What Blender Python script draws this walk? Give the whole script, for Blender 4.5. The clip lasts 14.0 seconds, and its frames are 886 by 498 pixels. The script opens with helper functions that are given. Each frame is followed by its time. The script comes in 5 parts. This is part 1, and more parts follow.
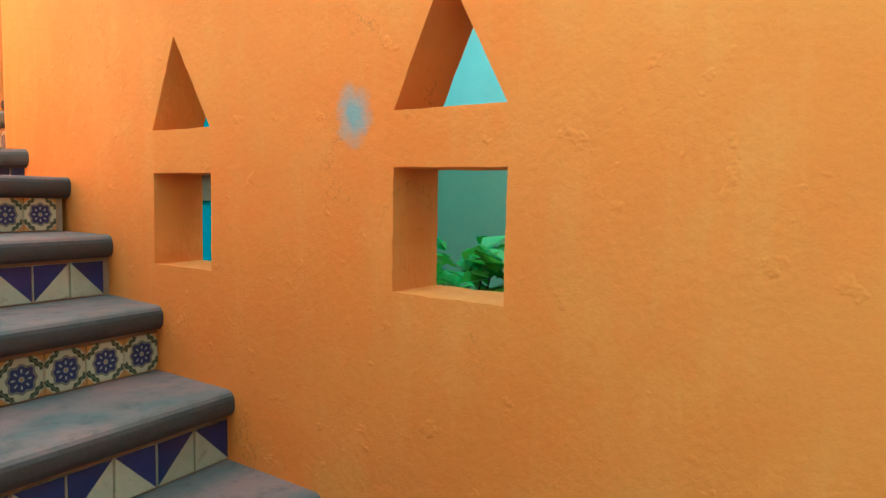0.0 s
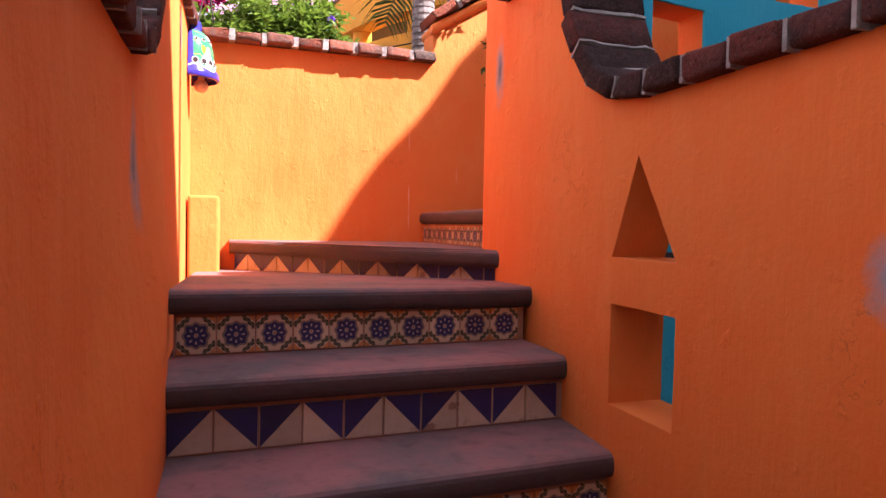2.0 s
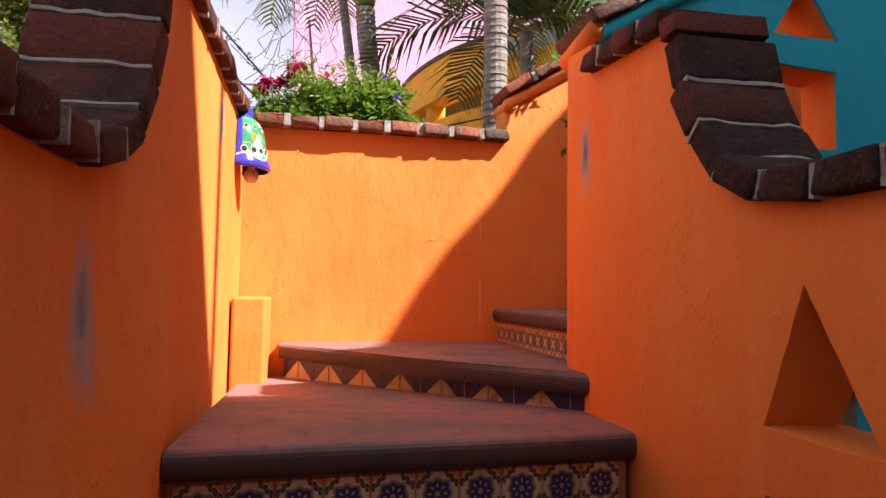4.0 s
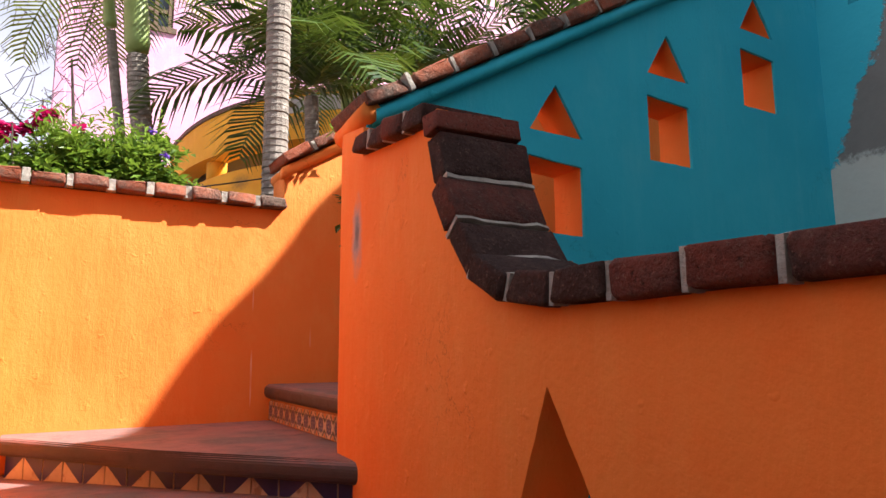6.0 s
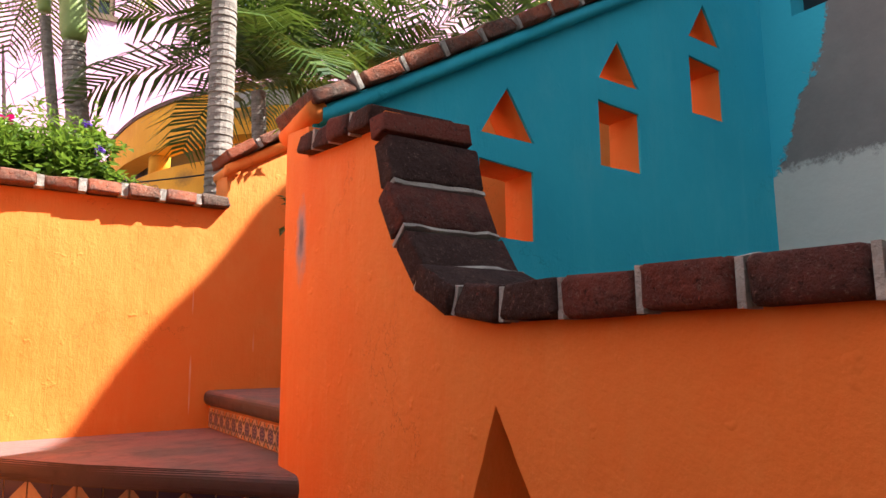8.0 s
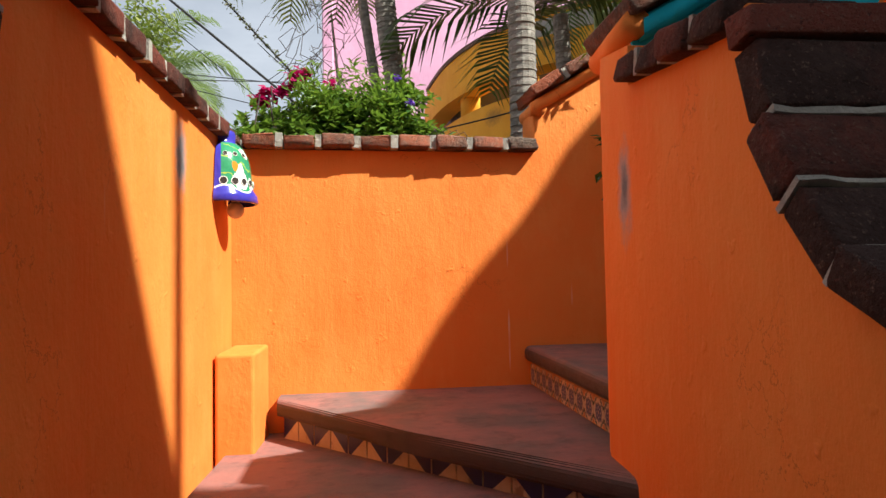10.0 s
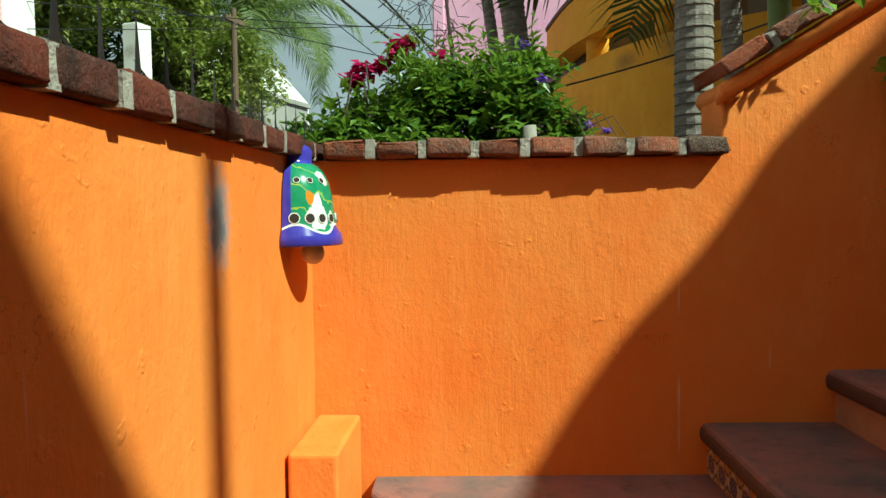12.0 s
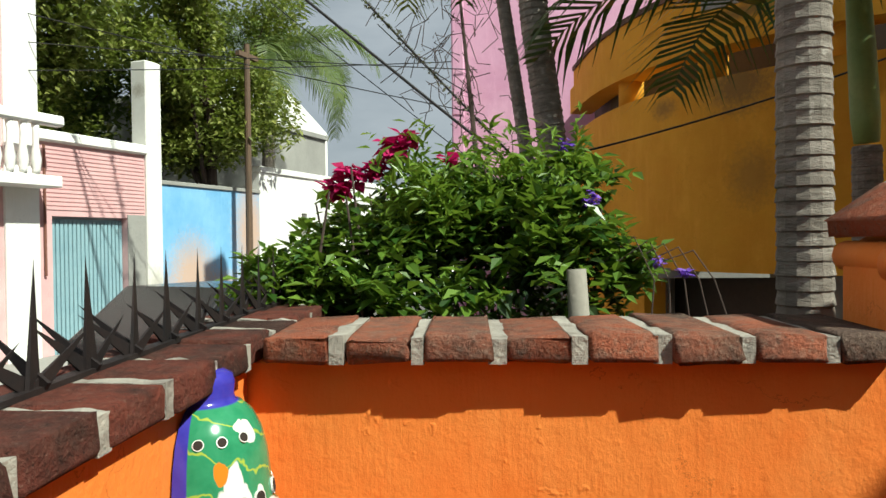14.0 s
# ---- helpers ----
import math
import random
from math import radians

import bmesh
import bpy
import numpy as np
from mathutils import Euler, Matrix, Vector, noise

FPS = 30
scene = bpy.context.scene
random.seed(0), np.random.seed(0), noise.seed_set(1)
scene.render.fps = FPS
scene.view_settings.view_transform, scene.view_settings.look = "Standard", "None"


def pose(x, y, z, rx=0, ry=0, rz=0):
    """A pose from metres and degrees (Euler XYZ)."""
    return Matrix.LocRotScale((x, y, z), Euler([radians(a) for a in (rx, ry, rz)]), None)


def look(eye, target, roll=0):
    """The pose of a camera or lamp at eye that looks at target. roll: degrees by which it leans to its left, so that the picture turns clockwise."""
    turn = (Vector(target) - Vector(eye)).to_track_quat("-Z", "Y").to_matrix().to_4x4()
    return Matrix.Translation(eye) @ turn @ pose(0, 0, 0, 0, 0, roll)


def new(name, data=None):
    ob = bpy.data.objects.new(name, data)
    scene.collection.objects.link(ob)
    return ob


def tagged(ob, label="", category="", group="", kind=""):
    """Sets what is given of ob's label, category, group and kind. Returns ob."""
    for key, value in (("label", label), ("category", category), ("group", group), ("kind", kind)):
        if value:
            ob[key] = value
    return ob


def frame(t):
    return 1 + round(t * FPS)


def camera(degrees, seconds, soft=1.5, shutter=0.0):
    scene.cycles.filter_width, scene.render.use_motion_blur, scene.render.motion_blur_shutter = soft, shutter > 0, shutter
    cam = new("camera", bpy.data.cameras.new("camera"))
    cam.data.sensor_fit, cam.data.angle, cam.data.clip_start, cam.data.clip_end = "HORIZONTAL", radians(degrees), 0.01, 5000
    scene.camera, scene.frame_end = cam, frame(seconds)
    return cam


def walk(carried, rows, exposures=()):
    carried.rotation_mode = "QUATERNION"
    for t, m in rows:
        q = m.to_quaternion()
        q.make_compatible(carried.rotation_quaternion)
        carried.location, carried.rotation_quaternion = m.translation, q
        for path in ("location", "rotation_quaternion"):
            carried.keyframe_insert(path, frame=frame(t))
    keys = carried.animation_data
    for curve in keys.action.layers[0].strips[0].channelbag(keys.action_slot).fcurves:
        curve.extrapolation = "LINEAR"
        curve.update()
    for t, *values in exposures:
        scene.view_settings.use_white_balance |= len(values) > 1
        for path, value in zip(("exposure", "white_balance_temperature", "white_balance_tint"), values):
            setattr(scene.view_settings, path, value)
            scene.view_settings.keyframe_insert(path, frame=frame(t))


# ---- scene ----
cam = camera(66.5, 14.0, soft=1.5)
PATH = [
    (0, (0.192, 0.446, 1.027), (1.815, 1.604, 0.876), 0.8),
    (0.5, (0.248, 0.526, 1.08), (1.775, 1.809, 0.922), 0.5),
    (1, (0.306, 0.536, 1.209), (1.434, 2.18, 1.051), 0.3),
    (1.5, (0.335, 0.57, 1.25), (1.131, 2.399, 1.109), 0.9),
    (2, (0.341, 0.702, 1.256), (0.941, 2.609, 1.195), 1.1),
    (2.5, (0.358, 0.821, 1.253), (0.799, 2.772, 1.278), 1.2),
    (2.7, (0.387, 0.884, 1.242), (0.784, 2.844, 1.291), 1.9),
    (4.8, (0.515, 1.137, 1.485), (0.905, 3.084, 1.729), -0.1),
    (5, (0.53, 1.119, 1.484), (1.077, 3.022, 1.767), -0.2),
    (5.5, (0.536, 1.119, 1.482), (1.399, 2.898, 1.788), -0.4),
    (6, (0.543, 1.143, 1.483), (1.492, 2.877, 1.787), -0.3),
    (6.5, (0.549, 1.133, 1.494), (1.572, 2.824, 1.803), -0.3),
    (7, (0.545, 1.122, 1.486), (1.624, 2.771, 1.825), -0.4),
    (7.2, (0.54, 1.117, 1.481), (1.639, 2.753, 1.824), -0.5),
    (9.3, (0.69, 1.383, 1.612), (1.381, 3.255, 1.749), -1.1),
    (9.5, (0.699, 1.403, 1.621), (1.252, 3.322, 1.738), -1.1),
    (10, (0.673, 1.521, 1.635), (0.907, 3.505, 1.723), -1),
    (10.5, (0.599, 1.735, 1.688), (0.614, 3.734, 1.77), -0.8),
    (11, (0.612, 1.85, 1.776), (0.599, 3.85, 1.817), -0.5),
    (11.5, (0.706, 2.076, 1.906), (0.688, 4.075, 1.851), -0.6),
    (12, (0.653, 2.238, 2.002), (0.558, 4.234, 1.904), -0.7),
    (12.5, (0.589, 2.436, 2.107), (0.327, 4.416, 2.006), -0.4),
    (13, (0.602, 2.584, 2.16), (0.329, 4.564, 2.071), -0.4),
    (13.5, (0.639, 2.775, 2.309), (0.408, 4.76, 2.235), -0.6),
    (14, (0.648, 2.995, 2.42), (0.493, 4.989, 2.389), -0.6),
]
walk(cam, [(t, look(eye, target, roll)) for t, eye, target, roll in PATH],
     exposures=[(0.0, 3.52, 3900, -66), (0.5, 3.42, 3950, -62), (1.0, 2.95, 4600, -32), (1.5, 2.35, 5600, 22), (2.0, 2.08, 6050, 34), (2.5, 1.96, 6200, 32),
                (5.0, 1.35, 6400, 12), (6.0, 1.75, 6400, 14), (7.0, 1.98, 6400, 14), (9.5, 1.42, 6350, 12), (10.0, 1.05, 6250, 2), (10.5, 0.75, 6100, -14), (12.0, 0.52, 6050, -24), (13.0, 0.45, 6100, -18), (14.0, 0.5, 6350, -5)])

# ---------------------------------------------------------------- light
SUN = Vector((-1.0, 0.6, -1.25)).normalized()
world = bpy.data.worlds.new("world")
scene.world = world
world.use_nodes = True
wn = world.node_tree
sky = wn.nodes.new("ShaderNodeTexSky")
sky.sky_type = "NISHITA"
sky.sun_disc = False
sky.sun_elevation = math.asin(-SUN.z)
sky.sun_rotation = math.atan2(-SUN.x, -SUN.y)
sky.air_density, sky.dust_density, sky.ozone_density = 1.0, 2.5, 1.0
wn.nodes["Background"].inputs["Strength"].default_value = 0.036
sun = new("sun", bpy.data.lights.new("sun", "SUN"))
sun.data.energy, sun.data.angle, sun.data.color = 5.0, radians(0.8), (1.0, 0.97, 0.90)
sun.matrix_world = look((0, 0, 30), Vector((0, 0, 30)) + SUN)


# ---------------------------------------------------------------- materials
def material(name):
    m = bpy.data.materials.new(name)
    m.use_nodes = True
    return m, m.node_tree, m.node_tree.nodes["Principled BSDF"]


def node(nt, kind, **values):
    n = nt.nodes.new(kind)
    for key, value in values.items():
        if key == "op":
            n.operation = value
        elif key == "coord":
            n.noise_dimensions = value
        else:
            n.inputs[key].default_value = value
    return n


def maths(nt, op, a, b=None, c=None):
    n = nt.nodes.new("ShaderNodeMath")
    n.operation = op
    for i, v in enumerate((a, b, c)):
        if v is None:
            continue
        if isinstance(v, (int, float)):
            n.inputs[i].default_value = v
        else:
            nt.links.new(v, n.inputs[i])
    return n.outputs[0]


def mix(nt, fac, a, b):
    n = nt.nodes.new("ShaderNodeMix")
    n.data_type = "RGBA"
    for i, v in ((0, fac), (6, a), (7, b)):
        if isinstance(v, (int, float)):
            n.inputs[i].default_value = v
        elif isinstance(v, tuple):
            n.inputs[i].default_value = (*v, 1)
        else:
            nt.links.new(v, n.inputs[i])
    return n.outputs[2]


def ramp(nt, value, low, high):
    n = nt.nodes.new("ShaderNodeMapRange")
    n.clamp = True
    nt.links.new(value, n.inputs[0])
    n.inputs[1].default_value, n.inputs[2].default_value = low, high
    return n.outputs[0]


def noise_of(nt, scale, detail=4.0, rough=0.6, where=None, stretch=None):
    n = nt.nodes.new("ShaderNodeTexNoise")
    n.inputs["Scale"].default_value = scale
    n.inputs["Detail"].default_value = detail
    n.inputs["Roughness"].default_value = rough
    if where is None:
        where = nt.nodes.new("ShaderNodeNewGeometry").outputs["Position"]
    if stretch:
        s = nt.nodes.new("ShaderNodeVectorMath")
        s.operation = "MULTIPLY"
        nt.links.new(where, s.inputs[0])
        s.inputs[1].default_value = stretch
        where = s.outputs[0]
    nt.links.new(where, n.inputs["Vector"])
    return n.outputs["Fac"]


def bump(nt, bsdf, height, strength, distance):
    n = nt.nodes.new("ShaderNodeBump")
    n.inputs["Strength"].default_value = strength
    n.inputs["Distance"].default_value = distance
    nt.links.new(height, n.inputs["Height"])
    nt.links.new(n.outputs[0], bsdf.inputs["Normal"])


# thin bright cloud drawn over the sky
cloud_at = wn.nodes.new("ShaderNodeTexCoord").outputs["Generated"]
cloud = maths(wn, "ADD", maths(wn, "MULTIPLY", ramp(wn, noise_of(wn, 3.0, 6, 0.6, cloud_at, (1.0, 1.0, 3.0)), 0.30, 0.70), 0.40), 0.55)
wn.links.new(mix(wn, cloud, sky.outputs["Color"], (10.2, 10.4, 11.8)), wn.nodes["Background"].inputs["Color"])


def surface(name, base, other, rough=0.8, big=1.2, fine=40.0, depth=0.004, speck=None, vary=0.0, metal=0.0, low=0.35, high=0.7, stretch=None):
    """A worn surface: two tones in large clouds, a fine grain, and relief."""
    m, nt, b = material(name)
    f = ramp(nt, noise_of(nt, big, 5, 0.65, stretch=stretch), low, high)
    col = mix(nt, f, base, other)
    g = noise_of(nt, fine, 5, 0.7, stretch=stretch)
    dark = tuple(c * 0.6 for c in base)
    col = mix(nt, maths(nt, "MULTIPLY", ramp(nt, g, 0.5, 0.75), 0.35), col, dark)
    if speck:
        s = ramp(nt, noise_of(nt, fine * 0.35, 3, 0.5), 0.62, 0.7)
        col = mix(nt, maths(nt, "MULTIPLY", s, 0.7), col, speck)
    if vary:
        r = nt.nodes.new("ShaderNodeObjectInfo").outputs["Random"]
        h = nt.nodes.new("ShaderNodeHueSaturation")
        nt.links.new(col, h.inputs["Color"])
        nt.links.new(maths(nt, "ADD", maths(nt, "MULTIPLY", r, vary), 1 - vary / 2), h.inputs["Value"])
        col = h.outputs[0]
    nt.links.new(col, b.inputs["Base Color"])
    nt.links.new(maths(nt, "ADD", maths(nt, "MULTIPLY", g, 0.25), rough - 0.12), b.inputs["Roughness"])
    b.inputs["Metallic"].default_value = metal
    if depth:
        bump(nt, b, maths(nt, "ADD", g, maths(nt, "MULTIPLY", f, 0.6)), 0.7, depth)
    return m


def painted_stucco(name, base, other, patches=(), chip=(0.30, 0.30, 0.30), bleach=None, wear=0.3):
    """Limewashed plaster: brushed cloudy paint, bleached patches, hairline cracks, trowel relief, scraped spots at
    given places.
    """
    m, nt, b = material(name)
    pos = nt.nodes.new("ShaderNodeNewGeometry").outputs["Position"]
    bleach = bleach or tuple(min(0.9, c * 1.2 + 0.03) for c in other)
    clouds = ramp(nt, noise_of(nt, 1.3, 6, 0.65), 0.34, 0.68)
    brush = noise_of(nt, 10.0, 4, 0.65, stretch=(1.0, 1.0, 0.16))
    faded = noise_of(nt, 3.3, 6, 0.7, stretch=(1.0, 1.0, 0.6))
    col = mix(nt, clouds, base, other)
    col = mix(nt, maths(nt, "MULTIPLY", ramp(nt, faded, 0.52, 0.72), wear), col, bleach)
    col = mix(nt, maths(nt, "MULTIPLY", ramp(nt, brush, 0.52, 0.80), 0.28), col, bleach)
    fine = noise_of(nt, 60, 5, 0.7)
    dirt = maths(nt, "MULTIPLY", ramp(nt, noise_of(nt, 21, 6, 0.78), 0.62, 0.78), 0.40)
    col = mix(nt, maths(nt, "MULTIPLY", dirt, ramp(nt, noise_of(nt, 0.9, 3, 0.6), 0.40, 0.62)), col, tuple(c * 0.45 for c in base))
    vein = maths(nt, "ABSOLUTE", maths(nt, "SUBTRACT", noise_of(nt, 2.6, 7, 0.62), 0.5))
    crack = maths(nt, "MULTIPLY", maths(nt, "SUBTRACT", 1.0, ramp(nt, vein, 0.0010, 0.0032)), ramp(nt, noise_of(nt, 1.7, 2, 0.5), 0.56, 0.62))
    col = mix(nt, maths(nt, "MULTIPLY", crack, 0.40), col, tuple(c * 0.35 for c in base))
    drip = maths(nt, "MULTIPLY", ramp(nt, noise_of(nt, 34, 1, 0.4, stretch=(1.0, 1.0, 0.035)), 0.765, 0.79), ramp(nt, noise_of(nt, 2.2, 2, 0.5), 0.60, 0.66))
    col = mix(nt, maths(nt, "MULTIPLY", drip, 0.7), col, tuple(min(0.9, c * 0.6 + 0.32) for c in bleach))
    wob = noise_of(nt, 26, 4, 0.7)
    for (x, y, z, rx, rz, amount, *tone) in patches:
        s = nt.nodes.new("ShaderNodeVectorMath")
        s.operation = "SUBTRACT"
        nt.links.new(pos, s.inputs[0])
        s.inputs[1].default_value = (x, y, z)
        d = nt.nodes.new("ShaderNodeVectorMath")
        d.operation = "MULTIPLY"
        nt.links.new(s.outputs[0], d.inputs[0])
        d.inputs[1].default_value = (1 / rx, 1 / rx, 1 / rz)
        ln = nt.nodes.new("ShaderNodeVectorMath")
        ln.operation = "LENGTH"
        nt.links.new(d.outputs[0], ln.inputs[0])
        edge = maths(nt, "ADD", ln.outputs["Value"], maths(nt, "MULTIPLY", maths(nt, "SUBTRACT", wob, 0.5), 1.2))
        inside = maths(nt, "SUBTRACT", 1.0, ramp(nt, edge, 0.35, 1.15))
        col = mix(nt, maths(nt, "MULTIPLY", inside, amount), col, tone[0] if tone else chip)
    nt.links.new(col, b.inputs["Base Color"])
    b.inputs["Roughness"].default_value = 0.80
    b.inputs["Specular IOR Level"].default_value = 0.25
    trowel = noise_of(nt, 13, 6, 0.62, stretch=(1, 1, 0.5))
    ridge = maths(nt, "MULTIPLY", ramp(nt, noise_of(nt, 5.5, 5, 0.75), 0.50, 0.66), 0.10)
    comb = maths(nt, "MULTIPLY", maths(nt, "MULTIPLY", noise_of(nt, 95, 3, 0.6, stretch=(1, 1, 0.07)), ramp(nt, noise_of(nt, 3.1, 3, 0.6), 0.38, 0.60)), 0.17)
    lump = maths(nt, "MULTIPLY", ramp(nt, noise_of(nt, 17, 3, 0.55), 0.66, 0.74), 0.22)
    comb = maths(nt, "ADD", comb, lump)
    height = maths(nt, "ADD", maths(nt, "ADD", maths(nt, "MULTIPLY", trowel, 0.60), maths(nt, "MULTIPLY", fine, 0.22)), maths(nt, "ADD", ridge, comb))
    bump(nt, b, height, 0.70, 0.011)
    return m


def plain(name, color, rough=0.6, metal=0.0):
    m, nt, b = material(name)
    b.inputs["Base Color"].default_value = (*color, 1)
    b.inputs["Roughness"].default_value = rough
    b.inputs["Metallic"].default_value = metal
    return m


def leaf_material(name, base, other, through_light=0.35, rough=0.45, inner=(0.25, 0.35, 0.03)):
    """Leaves: each one its own green, with light coming through."""
    m, nt, b = material(name)
    r = nt.nodes.new("ShaderNodeNewGeometry").outputs["Random Per Island"]
    col = mix(nt, r, base, other)
    nt.links.new(col, b.inputs["Base Color"])
    b.inputs["Roughness"].default_value = rough
    t = nt.nodes.new("ShaderNodeBsdfTranslucent")
    nt.links.new(mix(nt, 0.5, col, inner), t.inputs["Color"])
    mx = nt.nodes.new("ShaderNodeMixShader")
    mx.inputs[0].default_value = through_light
    nt.links.new(b.outputs[0], mx.inputs[1])
    nt.links.new(t.outputs[0], mx.inputs[2])
    nt.links.new(mx.outputs[0], nt.nodes["Material Output"].inputs["Surface"])
    return m


SCRAPE, DARK_SCRAPE = (0.30, 0.31, 0.33), (0.13, 0.13, 0.135)
WALL_SPOTS = [(1.22, 1.41, 1.195, 0.045, 0.060, 0.95, SCRAPE), (1.27, 3.03, 1.83, 0.055, 0.12, 0.9, SCRAPE), (1.27, 3.03, 1.84, 0.028, 0.06, 0.9, DARK_SCRAPE),
              (0.178, 2.14, 1.37, 0.06, 0.13, 0.9, SCRAPE), (0.178, 2.14, 1.38, 0.03, 0.07, 0.9, DARK_SCRAPE), (0.16, 3.55, 2.00, 0.065, 0.11, 0.95, SCRAPE), (0.16, 3.54, 1.985, 0.04, 0.075, 0.95, DARK_SCRAPE)]
ORANGE = painted_stucco("orange_limewash", (0.78, 0.178, 0.026), (0.78, 0.242, 0.046), WALL_SPOTS, bleach=(0.83, 0.34, 0.09))
BLUE = painted_stucco("turquoise_limewash", (0.022, 0.41, 0.53), (0.032, 0.48, 0.60), bleach=(0.10, 0.53, 0.62))
PLASTER = surface("grey_plaster", (0.13, 0.125, 0.115), (0.20, 0.195, 0.18), 0.9, 1.5, 30, 0.01)
PALE_PLASTER = surface("pale_plaster", (0.36, 0.40, 0.36), (0.46, 0.49, 0.44), 0.85, 1.2, 30, 0.006)


def flaking_wall():
    """Turquoise paint near the corner that flakes off to dark and pale plaster."""
    m, nt, b = material("flaking_house_wall")
    xyz = nt.nodes.new("ShaderNodeSeparateXYZ")
    nt.links.new(nt.nodes.new("ShaderNodeNewGeometry").outputs["Position"], xyz.inputs[0])
    wob = noise_of(nt, 5, 6, 0.7)
    small = noise_of(nt, 30, 4, 0.7)
    edge = maths(nt, "ADD", maths(nt, "SUBTRACT", xyz.outputs["Y"], 3.02), maths(nt, "MULTIPLY", maths(nt, "SUBTRACT", wob, 0.5), 0.35))
    edge = maths(nt, "ADD", edge, maths(nt, "MULTIPLY", maths(nt, "SUBTRACT", xyz.outputs["Z"], 2.3), 0.40))
    paint = ramp(nt, edge, -0.01, 0.01)
    low = maths(nt, "ADD", xyz.outputs["Z"], maths(nt, "MULTIPLY", maths(nt, "SUBTRACT", small, 0.5), 0.14))
    dark = ramp(nt, low, 2.36, 2.40)
    plaster = mix(nt, dark, mix(nt, wob, (0.62, 0.62, 0.54), (0.48, 0.49, 0.42)), mix(nt, wob, (0.15, 0.14, 0.125), (0.27, 0.25, 0.22)))
    plaster = mix(nt, ramp(nt, low, 1.52, 1.48), plaster, mix(nt, wob, (0.27, 0.26, 0.15), (0.34, 0.31, 0.19)))
    col = mix(nt, paint, plaster, mix(nt, wob, (0.020, 0.42, 0.53), (0.04, 0.50, 0.60)))
    nt.links.new(col, b.inputs["Base Color"])
    b.inputs["Roughness"].default_value = 0.85
    bump(nt, b, maths(nt, "ADD", maths(nt, "MULTIPLY", small, 0.4), paint), 0.6, 0.008)
    return m


HOUSE_WALL = flaking_wall()


def tread_material():
    """Red-pigmented cement, worn grey in patches and dark with grime in the grain."""
    m, nt, b = material("red_cement")
    big, mid, fine = noise_of(nt, 2.6, 5, 0.65), noise_of(nt, 14, 6, 0.72), noise_of(nt, 110, 5, 0.7)
    col = mix(nt, ramp(nt, big, 0.40, 0.60), (0.29, 0.130, 0.112), (0.135, 0.104, 0.096))
    col = mix(nt, maths(nt, "MULTIPLY", ramp(nt, mid, 0.52, 0.70), 0.55), col, (0.060, 0.045, 0.042))
    col = mix(nt, maths(nt, "MULTIPLY", ramp(nt, fine, 0.62, 0.74), 0.5), col, (0.22, 0.17, 0.15))
    # worn dark nose edges, plus shade put into faces that don't look up
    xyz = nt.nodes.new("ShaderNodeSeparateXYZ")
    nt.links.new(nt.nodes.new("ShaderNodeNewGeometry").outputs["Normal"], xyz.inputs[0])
    nose_dark = maths(nt, "SUBTRACT", 1.0, ramp(nt, maths(nt, "ADD", xyz.outputs["Z"], maths(nt, "MULTIPLY", maths(nt, "SUBTRACT", mid, 0.5), 0.9)), 0.35, 0.95))
    col = mix(nt, maths(nt, "MULTIPLY", nose_dark, 0.88), col, (0.036, 0.026, 0.024))
    nt.links.new(col, b.inputs["Base Color"])
    nt.links.new(maths(nt, "ADD", 0.50, maths(nt, "MULTIPLY", mid, 0.35)), b.inputs["Roughness"])
    bump(nt, b, maths(nt, "ADD", maths(nt, "MULTIPLY", mid, 1.0), maths(nt, "MULTIPLY", fine, 0.4)), 0.6, 0.006)
    return m


TREAD = tread_material()


def brick_material(name, red_a, red_b, crust, dust, much):
    """Old fired brick: red body, sooty crust in blotches, pitted, dusty."""
    m, nt, b = material(name)
    rnd = nt.nodes.new("ShaderNodeObjectInfo").outputs["Random"]
    soot = noise_of(nt, 9, 6, 0.72)
    pits = noise_of(nt, 85, 5, 0.75)
    grain = noise_of(nt, 130, 4, 0.75)
    stain = noise_of(nt, 24, 5, 0.75)
    red = mix(nt, rnd, red_a, red_b)
    f = ramp(nt, maths(nt, "ADD", soot, maths(nt, "MULTIPLY", maths(nt, "SUBTRACT", rnd, 0.5), 0.3)), 0.38, 0.62)
    col = mix(nt, f, red, crust)
    col = mix(nt, maths(nt, "MULTIPLY", ramp(nt, stain, 0.48, 0.66), much), col, dust)
    col = mix(nt, maths(nt, "MULTIPLY", ramp(nt, pits, 0.57, 0.70), 0.85), col, tuple(c * 0.3 for c in crust))
    col = mix(nt, maths(nt, "MULTIPLY", ramp(nt, grain, 0.58, 0.70), 0.75), col, tuple(c * 1.6 for c in dust))
    nt.links.new(col, b.inputs["Base Color"])
    b.inputs["Roughness"].default_value = 0.94
    b.inputs["Specular IOR Level"].default_value = 0.2
    big = noise_of(nt, 30, 4, 0.6)
    bump(nt, b, maths(nt, "ADD", maths(nt, "ADD", maths(nt, "MULTIPLY", pits, -1.0), maths(nt, "MULTIPLY", big, -1.2)), maths(nt, "MULTIPLY", grain, 0.3)), 1.0, 0.011)
    return m


